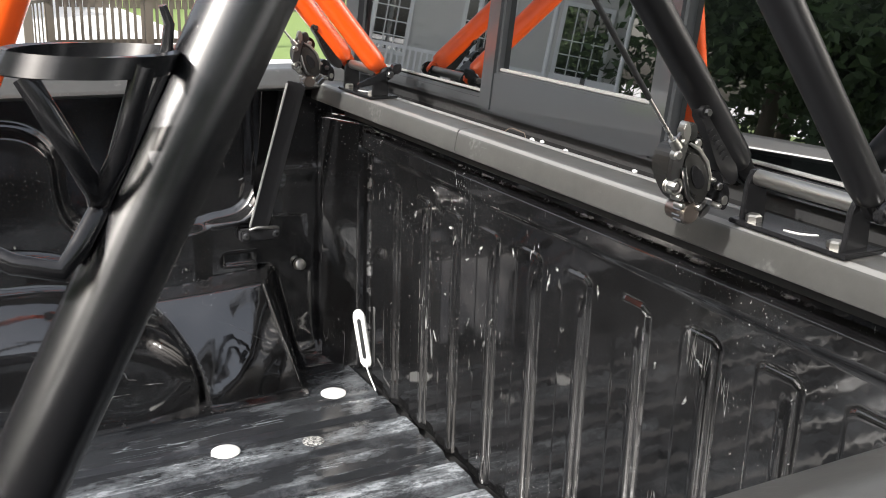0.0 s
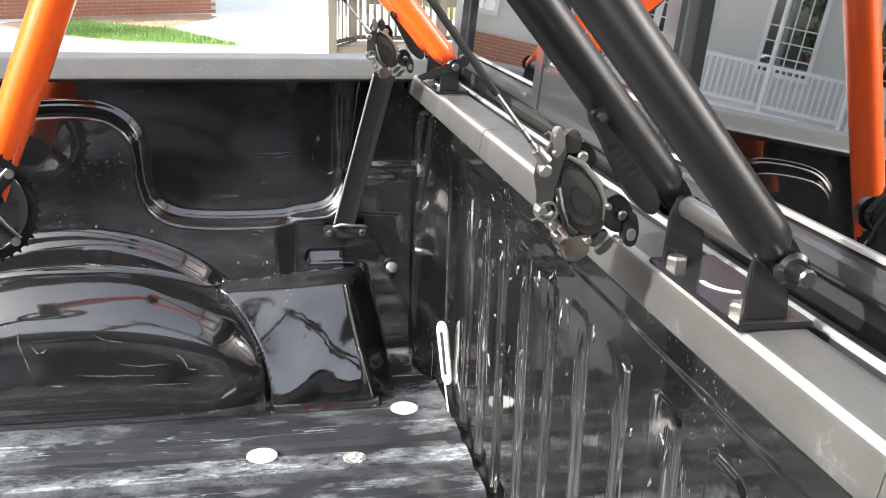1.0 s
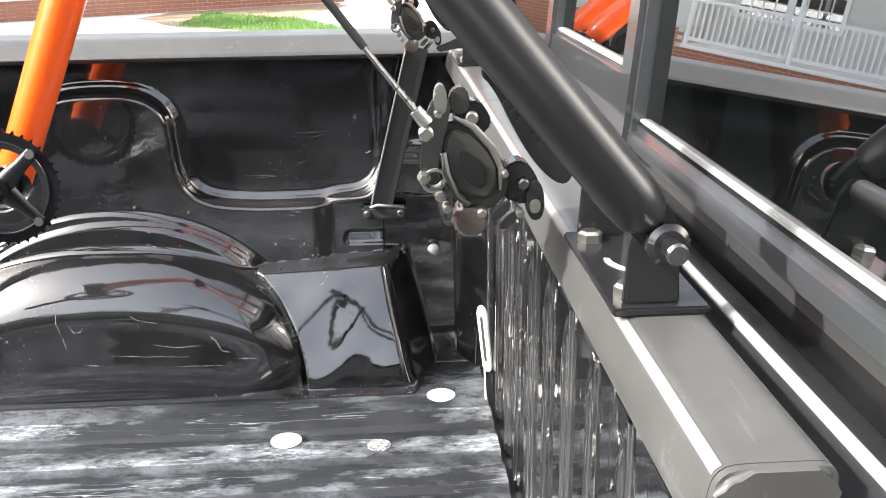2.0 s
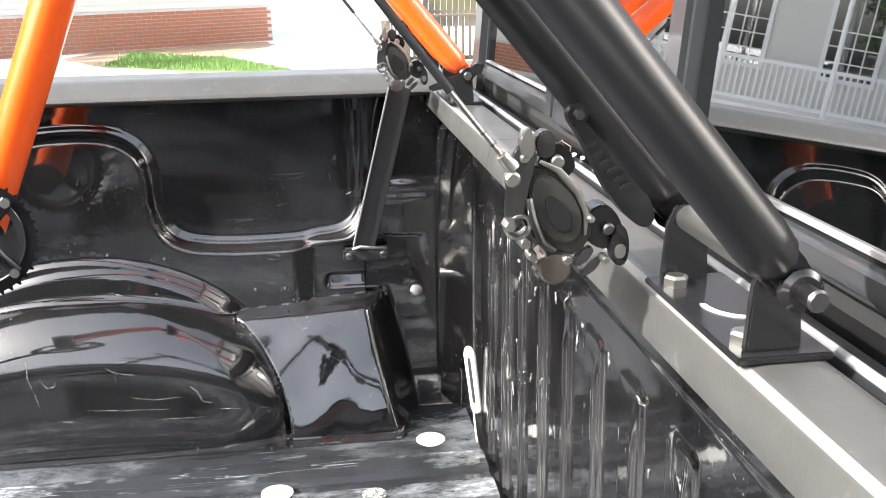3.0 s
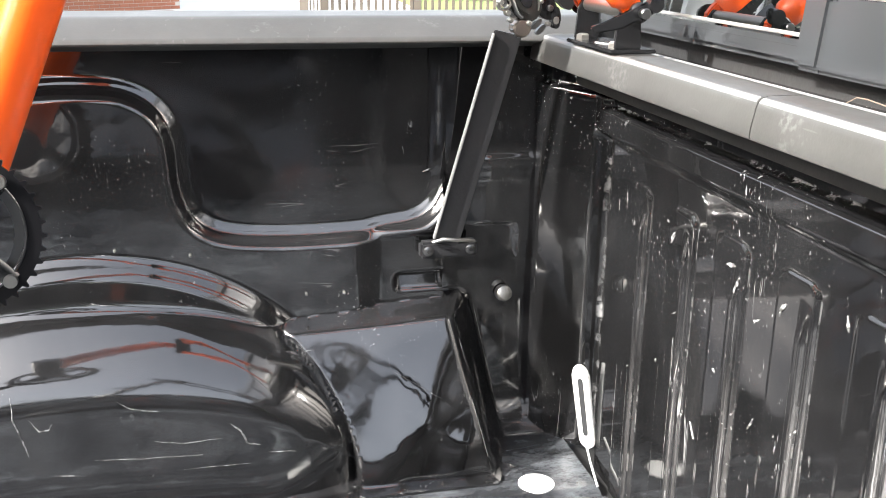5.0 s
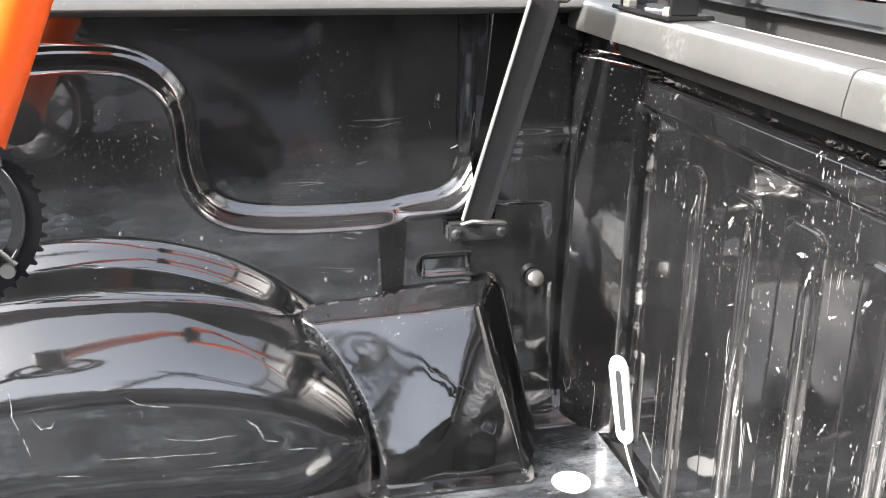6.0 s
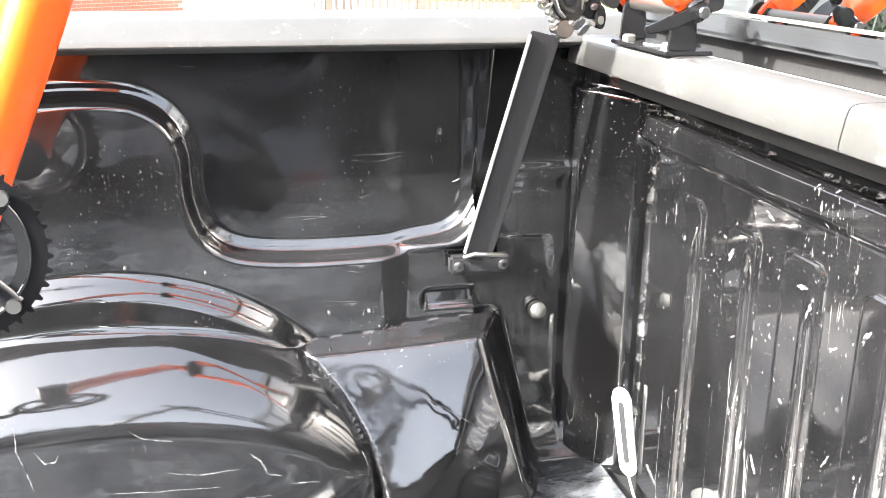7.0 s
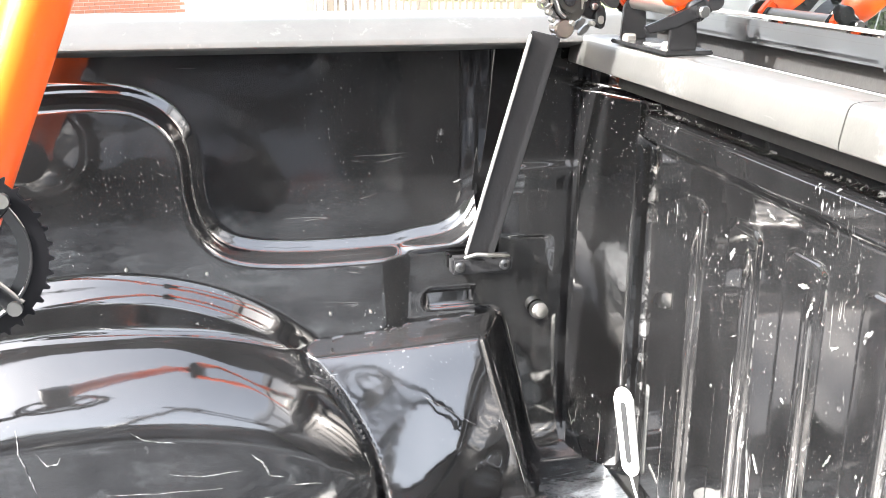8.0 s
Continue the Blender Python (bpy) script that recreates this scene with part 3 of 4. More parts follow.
# Cab: body with a leaning rear window in three panes.
CAB_X = 0.020
LEAN = radians(5.3)
Y0, Y1 = NEAR - 0.05, 0.05
wpart("cab_body", box((CAB_X + 0.020, Y0, -0.30), (1.75, Y1, 0.44), 0.03), M_PAINT, truck)
wpart("bonnet", box((1.75, Y0, -0.30), (3.1, Y1, 0.36), 0.06), M_PAINT, truck)
roof = prism([(CAB_X + 0.04, 0.92), (CAB_X + 0.14, 1.0), (1.1, 1.0), (1.35, 0.92)], Y1 - Y0, Matrix(((1, 0, 0, 0), (0, 0, 1, Y0), (0, 1, 0, 0), (0, 0, 0, 1))), 0.015)
wpart("cab_roof", roof, M_PAINT, truck)
wpart("cab_interior", box((CAB_X + 0.12, Y0 + 0.08, 0.40), (1.2, Y1 - 0.08, 0.915)), M_RUBBER, truck)
LEANED = Matrix.Translation((CAB_X, 0, 0.50)) @ Matrix.Rotation(LEAN, 4, "Y")


def leaned(lo, hi, bevel=0.0):
    """A box in the leaning plane of the cab's back: depth from the plane, y, height over its foot."""
    return box(lo, hi, bevel, LEANED)


for y in (Y0, Y1 - 0.07):
    wpart("cab_pillar", leaned((-0.002, y, -0.10), (0.12, y + 0.07, 0.43), 0.01), M_PAINT, truck)
wpart("cab_back_panel", leaned((0.0, Y0 + 0.07, 0.006), (0.05, Y1 - 0.07, 0.026), 0.005), M_PAINT, truck)
wpart("cab_back_lower", leaned((0.022, Y0 + 0.07, -0.12), (0.06, Y1 - 0.07, 0.008)), M_RUBBER, truck)
wpart("cab_back_top", leaned((-0.004, Y0 + 0.07, 0.36), (0.05, Y1 - 0.07, 0.44), 0.006), M_PAINT, truck)
SL0, SL1 = -0.797, -0.425
win = wpart("rear_window", leaned((0.022, Y0 + 0.07, 0.01), (0.026, Y1 - 0.07, 0.37)), M_GLASS, truck, "dark rear window with a sliding middle pane")
for y0, y1 in ((SL1 + 0.001, Y1 - 0.075), (Y0 + 0.075, SL0 - 0.001)):
    wpart("pane", leaned((0.010, y0, 0.030), (0.015, y1, 0.365), 0.001), M_GLASS, win)
    wpart("pane_trim", leaned((0.006, y0, 0.0280), (0.018, y1, 0.031), 0.0008), M_EDGE, win)
wpart("pane", leaned((0.008, SL0 + 0.036, 0.064), (0.013, SL1 - 0.036, 0.365), 0.001), M_GLASS, win)
wpart("pane_trim", leaned((0.003, SL0 + 0.036, 0.0605), (0.016, SL1 - 0.036, 0.064), 0.0008), M_EDGE, win)
wpart("slider_sill", leaned((-0.0015, SL0 + 0.02, 0.004), (0.021, SL1 - 0.02, 0.060), 0.003), M_PAINT, win)
for y in (SL0, SL1 - 0.036):
    wpart("slider_post", leaned((-0.004, y, 0.004), (0.021, y + 0.036, 0.37), 0.005), M_PAINT, win)
wpart("gap_floor", box((0.0205, NEAR + 0.03, 0.44), (0.036, -0.03, 0.462), 0.002), M_RUBBER, truck)
wpart("gap_base", box((-0.0140, NEAR + 0.03, 0.44), (-0.0025, -0.03, 0.462), 0.002), M_RUBBER, truck)
wpart("gap_seal", box((0.037, Y0 + 0.05, 0.40), (CAB_X + 0.03, Y1 - 0.05, 0.462), 0.008), M_RUBBER, truck)

# Angled support bar with its bracket.
p0, p1 = Vector((-0.160, -0.030, 0.254)), Vector((-0.101, -0.062, 0.500))
d = (p1 - p0).normalized()
w = Vector((d.z, 0, -d.x)).normalized()
out = d.cross(w).normalized()
if out.y > 0:
    out = -out
M = Matrix((w, out, d)).transposed().to_4x4()
M.translation = p0
bar = box((-0.016, 0.0, 0.0), (0.016, 0.004, (p1 - p0).length), 0.001, M)
brace = wpart("support_bar", bar, M_BRACE, truck, "flat black steel bar bolted to the bed side", smooth=False)
wpart("folded_edge", box((-0.0172, 0.001, 0.004), (-0.0150, 0.008, (p1 - p0).length - 0.004), 0.0008, M), M_EDGE, brace)
wpart("bracket", box((-0.190, -0.034, 0.236), (-0.121, -0.018, 0.256), 0.003), M_BRACE, brace)
for bx in (-0.181, -0.130):
    wpart("bolt", tube([(bx, -0.030, 0.246), (bx, -0.036, 0.246), (bx, -0.0375, 0.246)], [0.0065, 0.006, 0.004], 16), M_DARKSTEEL, brace)
    wpart("bolt_socket", tube([(bx, -0.0370, 0.246), (bx, -0.0382, 0.246)], 0.0024, 6), M_RUBBER, brace)
clip = tube([(-0.176, -0.036, 0.257), (-0.165, -0.042, 0.262), (-0.150, -0.043, 0.2605), (-0.135, -0.040, 0.2585), (-0.126, -0.036, 0.256)], [0.002, 0.0026, 0.0026, 0.0026, 0.002], 10)
wpart("clip_wire", clip, M_STEEL, brace, "bright bent wire across the bracket")

# Floor discs and the long slot in the bulkhead.
# The smallest disc is a blotchy pale spot on a rib.
for x, y, r in ((-0.080, -0.162, 0.021), (-0.299, -0.285, 0.021), (-0.173, -0.309, 0.016)):
    low, high = float(floor_height(y)), float(max(floor_height(y - r), floor_height(y), floor_height(y + r)))
    wpart("floor_disc", tube([(x, y, low - 0.0008), (x, y, high + 0.0008), (x, y, high + 0.0016)], [r, r, r - 0.0015], 28), M_PLUG if r > 0.02 else M_SCUFF, truck, "pale round floor plug" if r > 0.02 else "small dull pale disc on the floor")
def long_slot(r, half):
    return [(r * math.cos(a), (half if k < 15 else -half) + r * math.sin(a)) for k, a in ((k, 2 * math.pi * k / 28) for k in range(28))]


long_axis = Vector((-0.088, 0.20, 1)).normalized()
across = Vector((0.442, -1, 0))
across = (across - long_axis * across.dot(long_axis)).normalized()
SLOT_M = Matrix((across, long_axis, across.cross(long_axis))).transposed().to_4x4()
SLOT_M.translation = (-0.008, -0.121, 0.070)
slot_trim = wpart("slot_trim", prism(long_slot(0.0128, 0.0385), 0.005, SLOT_M, 0.0015), M_PLUG, truck, "pale oval drain slot")
wpart("slit", prism(long_slot(0.0042, 0.031), 0.0015, SLOT_M @ Matrix.Translation((0.001, 0, 0.0042))), M_CAPTOP, slot_trim)
wpart("strap_end", tube([(-0.012, -0.136, 0.034), (-0.014, -0.160, 0.018), (-0.016, -0.190, 0.003)], 0.0013, 8), M_PLUG, truck, "thin pale strip at the floor edge")
wpart("side_plug", tube([(-0.079, -0.004, 0.177), (-0.0795, -0.0145, 0.179), (-0.0795, -0.0160, 0.1795)], [0.0105, 0.0095, 0.007], 18), M_STEEL, truck)


# ---- bicycles clamped by their forks ----
def fork_mount(y):
    """A clamp on the bulkhead cap: base plate, two uprights and their bolts."""
    t = thing("fork_mount", (-0.040, y, 0.4967), "black steel fork mount bolted on the bulkhead cap", "fork mount", "fork mounts")
    part("base_plate", box((-0.019, -0.060, 0.0), (0.026, 0.060, 0.004), 0.001), M_GLOSSBLACK, t)
    for s in (-1, 1):
        out = [(-0.013, 0.004), (0.013, 0.004), (0.011, 0.034), (0.006, 0.045), (-0.006, 0.045), (-0.011, 0.034)]
        part("upright", prism(out, 0.005, Matrix.Translation((0, s * 0.052 + 0.0025, 0)) @ Matrix(((1, 0, 0, 0), (0, 0, -1, 0), (0, 1, 0, 0), (0, 0, 0, 1))), 0.0008), M_GLOSSBLACK, t)
        part("bolt", tube([(-0.008, s * 0.042, 0.003), (-0.008, s * 0.042, 0.0085), (-0.008, s * 0.042, 0.0100)], [0.0068, 0.0068, 0.005], 6), M_STEEL, t)
    part("axle", tube([(0, -0.050, 0.0385), (0, 0.050, 0.0385)], 0.0068, 20), M_STEEL, t)
    part("washer", tube([(0, -0.071, 0.0385), (0, -0.075, 0.0385), (0, -0.077, 0.0385)], [0.0095, 0.0095, 0.007], 24), M_GLOSSBLACK, t)
    part("nut", tube([(0, -0.076, 0.0385), (0, -0.084, 0.0385), (0, -0.088, 0.0385), (0, -0.0895, 0.0385)], [0.0042, 0.0042, 0.0050, 0.0040], 12), M_DARKSTEEL, t)
    part("lever", tube([(0, 0.072, 0.0385), (0, 0.080, 0.0385)], [0.012, 0.010], 16), M_GLOSSBLACK, t)
    arc = [(0.010 * math.cos(a), 0.016 * math.sin(a)) for a in (2.2 + 0.26 * k for k in range(9))]
    part("white_mark", prism(arc + [(x * 0.72, y * 0.80) for x, y in arc[::-1]], 0.0006, Matrix.Translation((0.004, 0.002, 0.004)) @ Matrix.Rotation(0.5, 4, "Z")), M_PLUG, t)
    return t


def clamp_lever(mount):
    """A closed quick-release lever, flat and slightly curved, on the outer side."""
    out = [(-0.048, -0.012), (-0.044, -0.018), (-0.020, -0.014), (0.010, -0.002), (0.022, 0.008), (0.020, 0.015), (0.004, 0.010), (-0.022, -0.004)]
    part("release_lever", prism(out, 0.006, Matrix.Translation((0, -0.074, 0.0385)) @ Matrix(((1, 0, 0, 0), (0, 0, -1, 0), (0, 1, 0, 0), (0, 0, 0, 1))), 0.0015), M_GLOSSBLACK, mount, "black quick-release lever")
    part("lever_cap", tube([(0.012, -0.076, 0.046), (0.012, -0.084, 0.046)], [0.008, 0.007], 16), M_GLOSSBLACK, mount)


def fork_leg(bike, mat, y, r0, r1, foot, top):
    f, e = Vector((foot[0], y, foot[1])), Vector((top[0], y, top[1]))
    path = [f.lerp(e, k) for k in (0.02, 0.035, 0.06, 0.2, 0.5, 1.0)]
    leg = wpart("fork_leg", tube(path, [r0 * 0.6, r0 * 0.93, r0, r0, (r0 + r1) / 2, r1], 28), mat, bike)
    drop = [(-0.007, -0.008), (0.0, -0.010), (0.007, -0.008), (0.010, 0.004), (0.009, 0.034), (-0.009, 0.034), (-0.010, 0.004)]
    ang = math.atan2(e.x - f.x, e.z - f.z)
    m = Matrix.Translation((f.x, y + 0.005, f.z)) @ Matrix.Rotation(ang, 4, "Y") @ Matrix(((1, 0, 0, 0), (0, 0, -1, 0), (0, 1, 0, 0), (0, 0, 0, 1)))
    wpart("dropout", prism(drop, 0.010, m, 0.002), mat, leg)
    return leg


def rounded(outline, times=2):
    """A closed outline with its corners cut round."""
    for _ in range(times):
        outline = [(a[0] * k + b[0] * (1 - k), a[1] * k + b[1] * (1 - k)) for a, b in zip(outline, outline[1:] + outline[:1]) for k in (0.75, 0.25)]
    return outline


def caliper(bike, y, foot, top):
    """Mechanical disc brake: mount on the leg, caliper body, arm, adjusters and cable."""
    f, e = Vector((foot[0], y, foot[1])), Vector((top[0], y, top[1]))
    d = (e - f).normalized()
    n = Vector((-d.z, 0, d.x))
    if n.x > 0:
        n = -n
    m = Matrix((((*d, 0)), (*n, 0), (0, 1, 0, 0), (0, 0, 0, 1))).transposed()
    m.translation = f

    mount = m @ Matrix.Diagonal((0.87, 0.80, 1.0, 1.0))
    m = m @ Matrix.Translation((0.016, 0.0, 0.0)) @ Matrix.Diagonal((0.86, 0.96, 1.0, 1.0))

    def at(u, v, w):
        return m @ Vector((u, v, w))

    def plate(outline, lo, hi, bevel=0.0012, place=m):
        return prism(rounded(outline), hi - lo, place @ Matrix.Translation((0, 0, lo)), bevel)

    def stud(u, v, w0, w1, r, sides=14):
        dome = (w1 - w0) * 0.2
        r = r * 0.8
        return tube([at(u, v, w0), at(u, v, w1 - dome), at(u, v, w1)], [r, r, r * 0.7], sides)

    body = plate([(0.072, 0.044), (0.074, 0.058), (0.060, 0.068), (0.040, 0.072), (0.020, 0.072), (0.010, 0.062), (0.012, 0.046), (0.028, 0.038), (0.052, 0.037)], -0.012, 0.014, 0.003)
    c = wpart("brake_caliper", body, M_CALIPER, bike, "black disc brake caliper with steel bolts")
    # mount along the leg with its raised marks
    wpart("caliper_mount", plate([(0.096, 0.006), (0.100, 0.013), (0.094, 0.020), (0.078, 0.021), (0.060, 0.026), (0.036, 0.031), (0.016, 0.030), (0.006, 0.024), (0.012, 0.012), (0.050, 0.008), (0.080, 0.006)], -0.005, 0.006, 0.0012, mount), M_LEG, c)
    wpart("mount_eye", tube([mount @ Vector((0.093, 0.013, -0.004)), mount @ Vector((0.093, 0.013, -0.0075))], [0.0062, 0.0055], 20), M_LEG, c)
    wpart("bolt", tube([mount @ Vector((0.093, 0.013, -0.007)), mount @ Vector((0.093, 0.013, -0.0105))], [0.0034, 0.0028], 6), M_DARKSTEEL, c)
    for k in range(6):
        u = 0.036 + 0.0068 * k
        wpart("raised_mark", plate([(u, 0.015), (u + 0.0032, 0.0145), (u + 0.0048, 0.022), (u + 0.0016, 0.0225)], -0.0062, -0.004, 0.0004, mount), M_LEG, c)
    # bridge between mount and body
    wpart("adapter", plate([(0.072, 0.026), (0.074, 0.042), (0.062, 0.048), (0.052, 0.044), (0.050, 0.028)], -0.010, 0.004), M_GLOSSBLACK, c)
    wpart("adapter", plate([(0.024, 0.028), (0.026, 0.046), (0.012, 0.052), (-0.004, 0.046), (0.000, 0.030)], -0.010, 0.006), M_GLOSSBLACK, c)
    wpart("bolt", stud(0.064, 0.036, -0.009, -0.0155, 0.0046, 16), M_STEEL, c)
    wpart("bolt", stud(0.010, 0.038, -0.009, -0.0150, 0.0040, 16), M_DARKSTEEL, c)
    # long face plate, polished along its edge
    wpart("face_plate", plate([(0.070, 0.046), (0.062, 0.060), (0.034, 0.068), (0.018, 0.060), (0.022, 0.046), (0.046, 0.040)], -0.0160, -0.0110, 0.0018), M_CALIPER, c)
    wpart("face_plate", plate([(0.056, 0.050), (0.048, 0.058), (0.032, 0.061), (0.026, 0.054), (0.036, 0.047)], -0.0180, -0.0150, 0.0012), M_GLOSSBLACK, c)
    edge = [(0.072, 0.043), (0.060, 0.0385), (0.042, 0.038), (0.028, 0.042), (0.018, 0.050)]
    wpart("polished_edge", tube([at(u, v, -0.0150) for u, v in edge], [0.0010, 0.0020, 0.0022, 0.0018, 0.0008], 8, True, 0.6), M_STEEL, c)
    wpart("pipe", tube([at(0.060, 0.060, -0.0170), at(0.048, 0.066, -0.0185), at(0.034, 0.070, -0.0175), at(0.024, 0.068, -0.0150)], 0.0022, 8), M_DARKSTEEL, c)
    # actuating arm and return spring
    arm = [(0.086, 0.038), (0.090, 0.046), (0.080, 0.058), (0.066, 0.072), (0.054, 0.080), (0.048, 0.074), (0.058, 0.064), (0.070, 0.050), (0.078, 0.040)]
    wpart("lever_arm", plate(arm, -0.0165, -0.0125, 0.001), M_DARKSTEEL, c)
    wpart("lever_head", plate([(0.092, 0.034), (0.095, 0.040), (0.082, 0.050), (0.076, 0.044)], -0.019, -0.011, 0.0012), M_STEEL, c)
    wpart("lever_root", plate([(0.082, 0.026), (0.086, 0.036), (0.074, 0.044), (0.066, 0.034)], -0.014, -0.004, 0.0015), M_CALIPER, c)
    for w in range(4):
        ring = [at(0.050 + 0.0065 * math.cos(a), 0.074 + 0.0065 * math.sin(a), -0.008 - 0.0028 * w) for a in (2 * math.pi * k / 16 for k in range(17))]
        wpart("spring_coil", tube(ring, 0.0011, 6, False), M_STEEL, c)
    wpart("pinch_bolt", stud(0.056, 0.077, -0.014, -0.0225, 0.0044, 6), M_STEEL, c)
    wpart("cable_anchor", stud(0.076, 0.060, -0.014, -0.0210, 0.0052, 12), M_STEEL, c)
    # adjuster knob, fluted, with its pale face
    knob = tube([at(0.014, 0.074, 0.008), at(0.014, 0.074, -0.006), at(0.014, 0.074, -0.0125), at(0.014, 0.074, -0.0150), at(0.014, 0.074, -0.0155)], [0.0080, 0.0094, 0.0094, 0.0078, 0.003], 30)
    k = wpart("adjuster_knob", knob, M_KNOB, c, "worn coppery steel adjuster knob")
    for q in range(12):
        a = 2 * math.pi * q / 12
        u, v = 0.014 + 0.0098 * math.cos(a), 0.074 + 0.0098 * math.sin(a)
        wpart("flute", tube([at(u, v, -0.003), at(u, v, -0.012)], 0.0012, 6), M_DARKSTEEL, k)
    wpart("bolt", stud(0.014, 0.066, -0.013, -0.0185, 0.0036, 12), M_STEEL, c)
    for u, v, r in ((0.040, 0.077, 0.0042), (0.031, 0.079, 0.0034), (0.024, 0.042, 0.0026), (-0.002, 0.050, 0.0030), (0.080, 0.048, 0.0034)):
        wpart("bolt", stud(u, v, -0.010, -0.0190, r, 10), M_STEEL, c)
    # pad tabs under the body
    for u in (-0.006, 0.002):
        wpart("pad_tab", plate([(u, 0.050), (u + 0.006, 0.052), (u + 0.004, 0.066), (u - 0.002, 0.064)], -0.008, -0.002, 0.0006), M_DARKSTEEL, c)
    wpart("clip", plate([(0.004, 0.028), (0.010, 0.036), (-0.010, 0.050), (-0.017, 0.042)], -0.014, -0.004, 0.0008), M_GLOSSBLACK, c)
    wpart("clip_plate", plate([(-0.004, 0.036), (0.000, 0.041), (-0.007, 0.046), (-0.011, 0.041)], -0.0152, -0.0135, 0.0004), M_STEEL, c)
    h0 = at(0.080, 0.056, -0.017)
    h1 = at(0.16, 0.056, -0.018)
    h2 = at(0.40, 0.040, 0.0)
    hose = [h0.lerp(h1, k).lerp(h1.lerp(h2, k), k) for k in (i / 14 for i in range(15))]
    wpart("cable", tube(hose[4:], 0.0023, 10), M_RUBBER, c)
    wpart("inner_cable", tube(hose[:5], 0.0015, 8), M_STEEL, c)
    for k in range(9):
        q = hose[0].lerp(hose[3], k / 9)
        wpart("cable_bead", tube([q, q.lerp(hose[3], 0.07)], 0.0019, 8), M_STEEL if k % 2 else M_DARKSTEEL, c)
    wpart("cable_ferrule", tube([hose[0], hose[0].lerp(hose[1], 0.9)], [0.0042, 0.0034], 12), M_STEEL, c)
    return c


def bicycle(label, mat, leg_mat, y_mid, half, foot, r0, r1, bb, dt_r, join):
    b = thing("bicycle", (foot[0], y_mid, foot[1]), label, "bicycle", "bicycles in the truck bed")
    d = Vector((-0.64, 0, 0.768))
    top = (foot[0] + d.x * 0.44, foot[1] + d.z * 0.44)
    for s in (-1, 1):
        fork_leg(b, leg_mat, y_mid + s * half, r0, r1, foot, top)
    caliper(b, y_mid + half - 0.004, foot, top)
    wpart("fork_crown", box((top[0] - 0.03, y_mid - half - 0.02, top[1] - 0.02), (top[0] + 0.03, y_mid + half + 0.02, top[1] + 0.03), 0.012), M_GLOSSBLACK, b)
    h1 = Vector((top[0], y_mid, top[1])) + d * 0.03
    h2 = h1 + d * 0.13
    wpart("head_tube", tube([h1, h2], 0.025, 24), mat, b)
    B = Vector((bb[0], y_mid, bb[1]))
    H = h1 + d * join
    wpart("down_tube", tube([B, B.lerp(H, 0.5), H], [dt_r * 0.92, dt_r, dt_r * 1.05], 36), mat, b)
    wpart("bottom_bracket", tube([B + Vector((0, -0.036, 0)), B + Vector((0, 0.036, 0))], 0.024, 24), M_GLOSSBLACK, b)
    return b, B, H


fork_mount(-1.034)
clamp_lever(fork_mount(-0.192))
orange, OB, OH = bicycle("orange mountain bike frame without front wheel, fork clamped", M_ORANGE, M_ORANGE, -0.192, 0.060, (-0.040, 0.536), 0.0150, 0.0180, (-0.642, 0.354), 0.026, 0.080)
black, BB, BH = bicycle("matte black mountain bike frame without front wheel, fork clamped", M_BLACKALU, M_LEG, -1.034, 0.066, (-0.040, 0.536), 0.0130, 0.0135, (-0.655, 0.355), 0.024, 0.035)


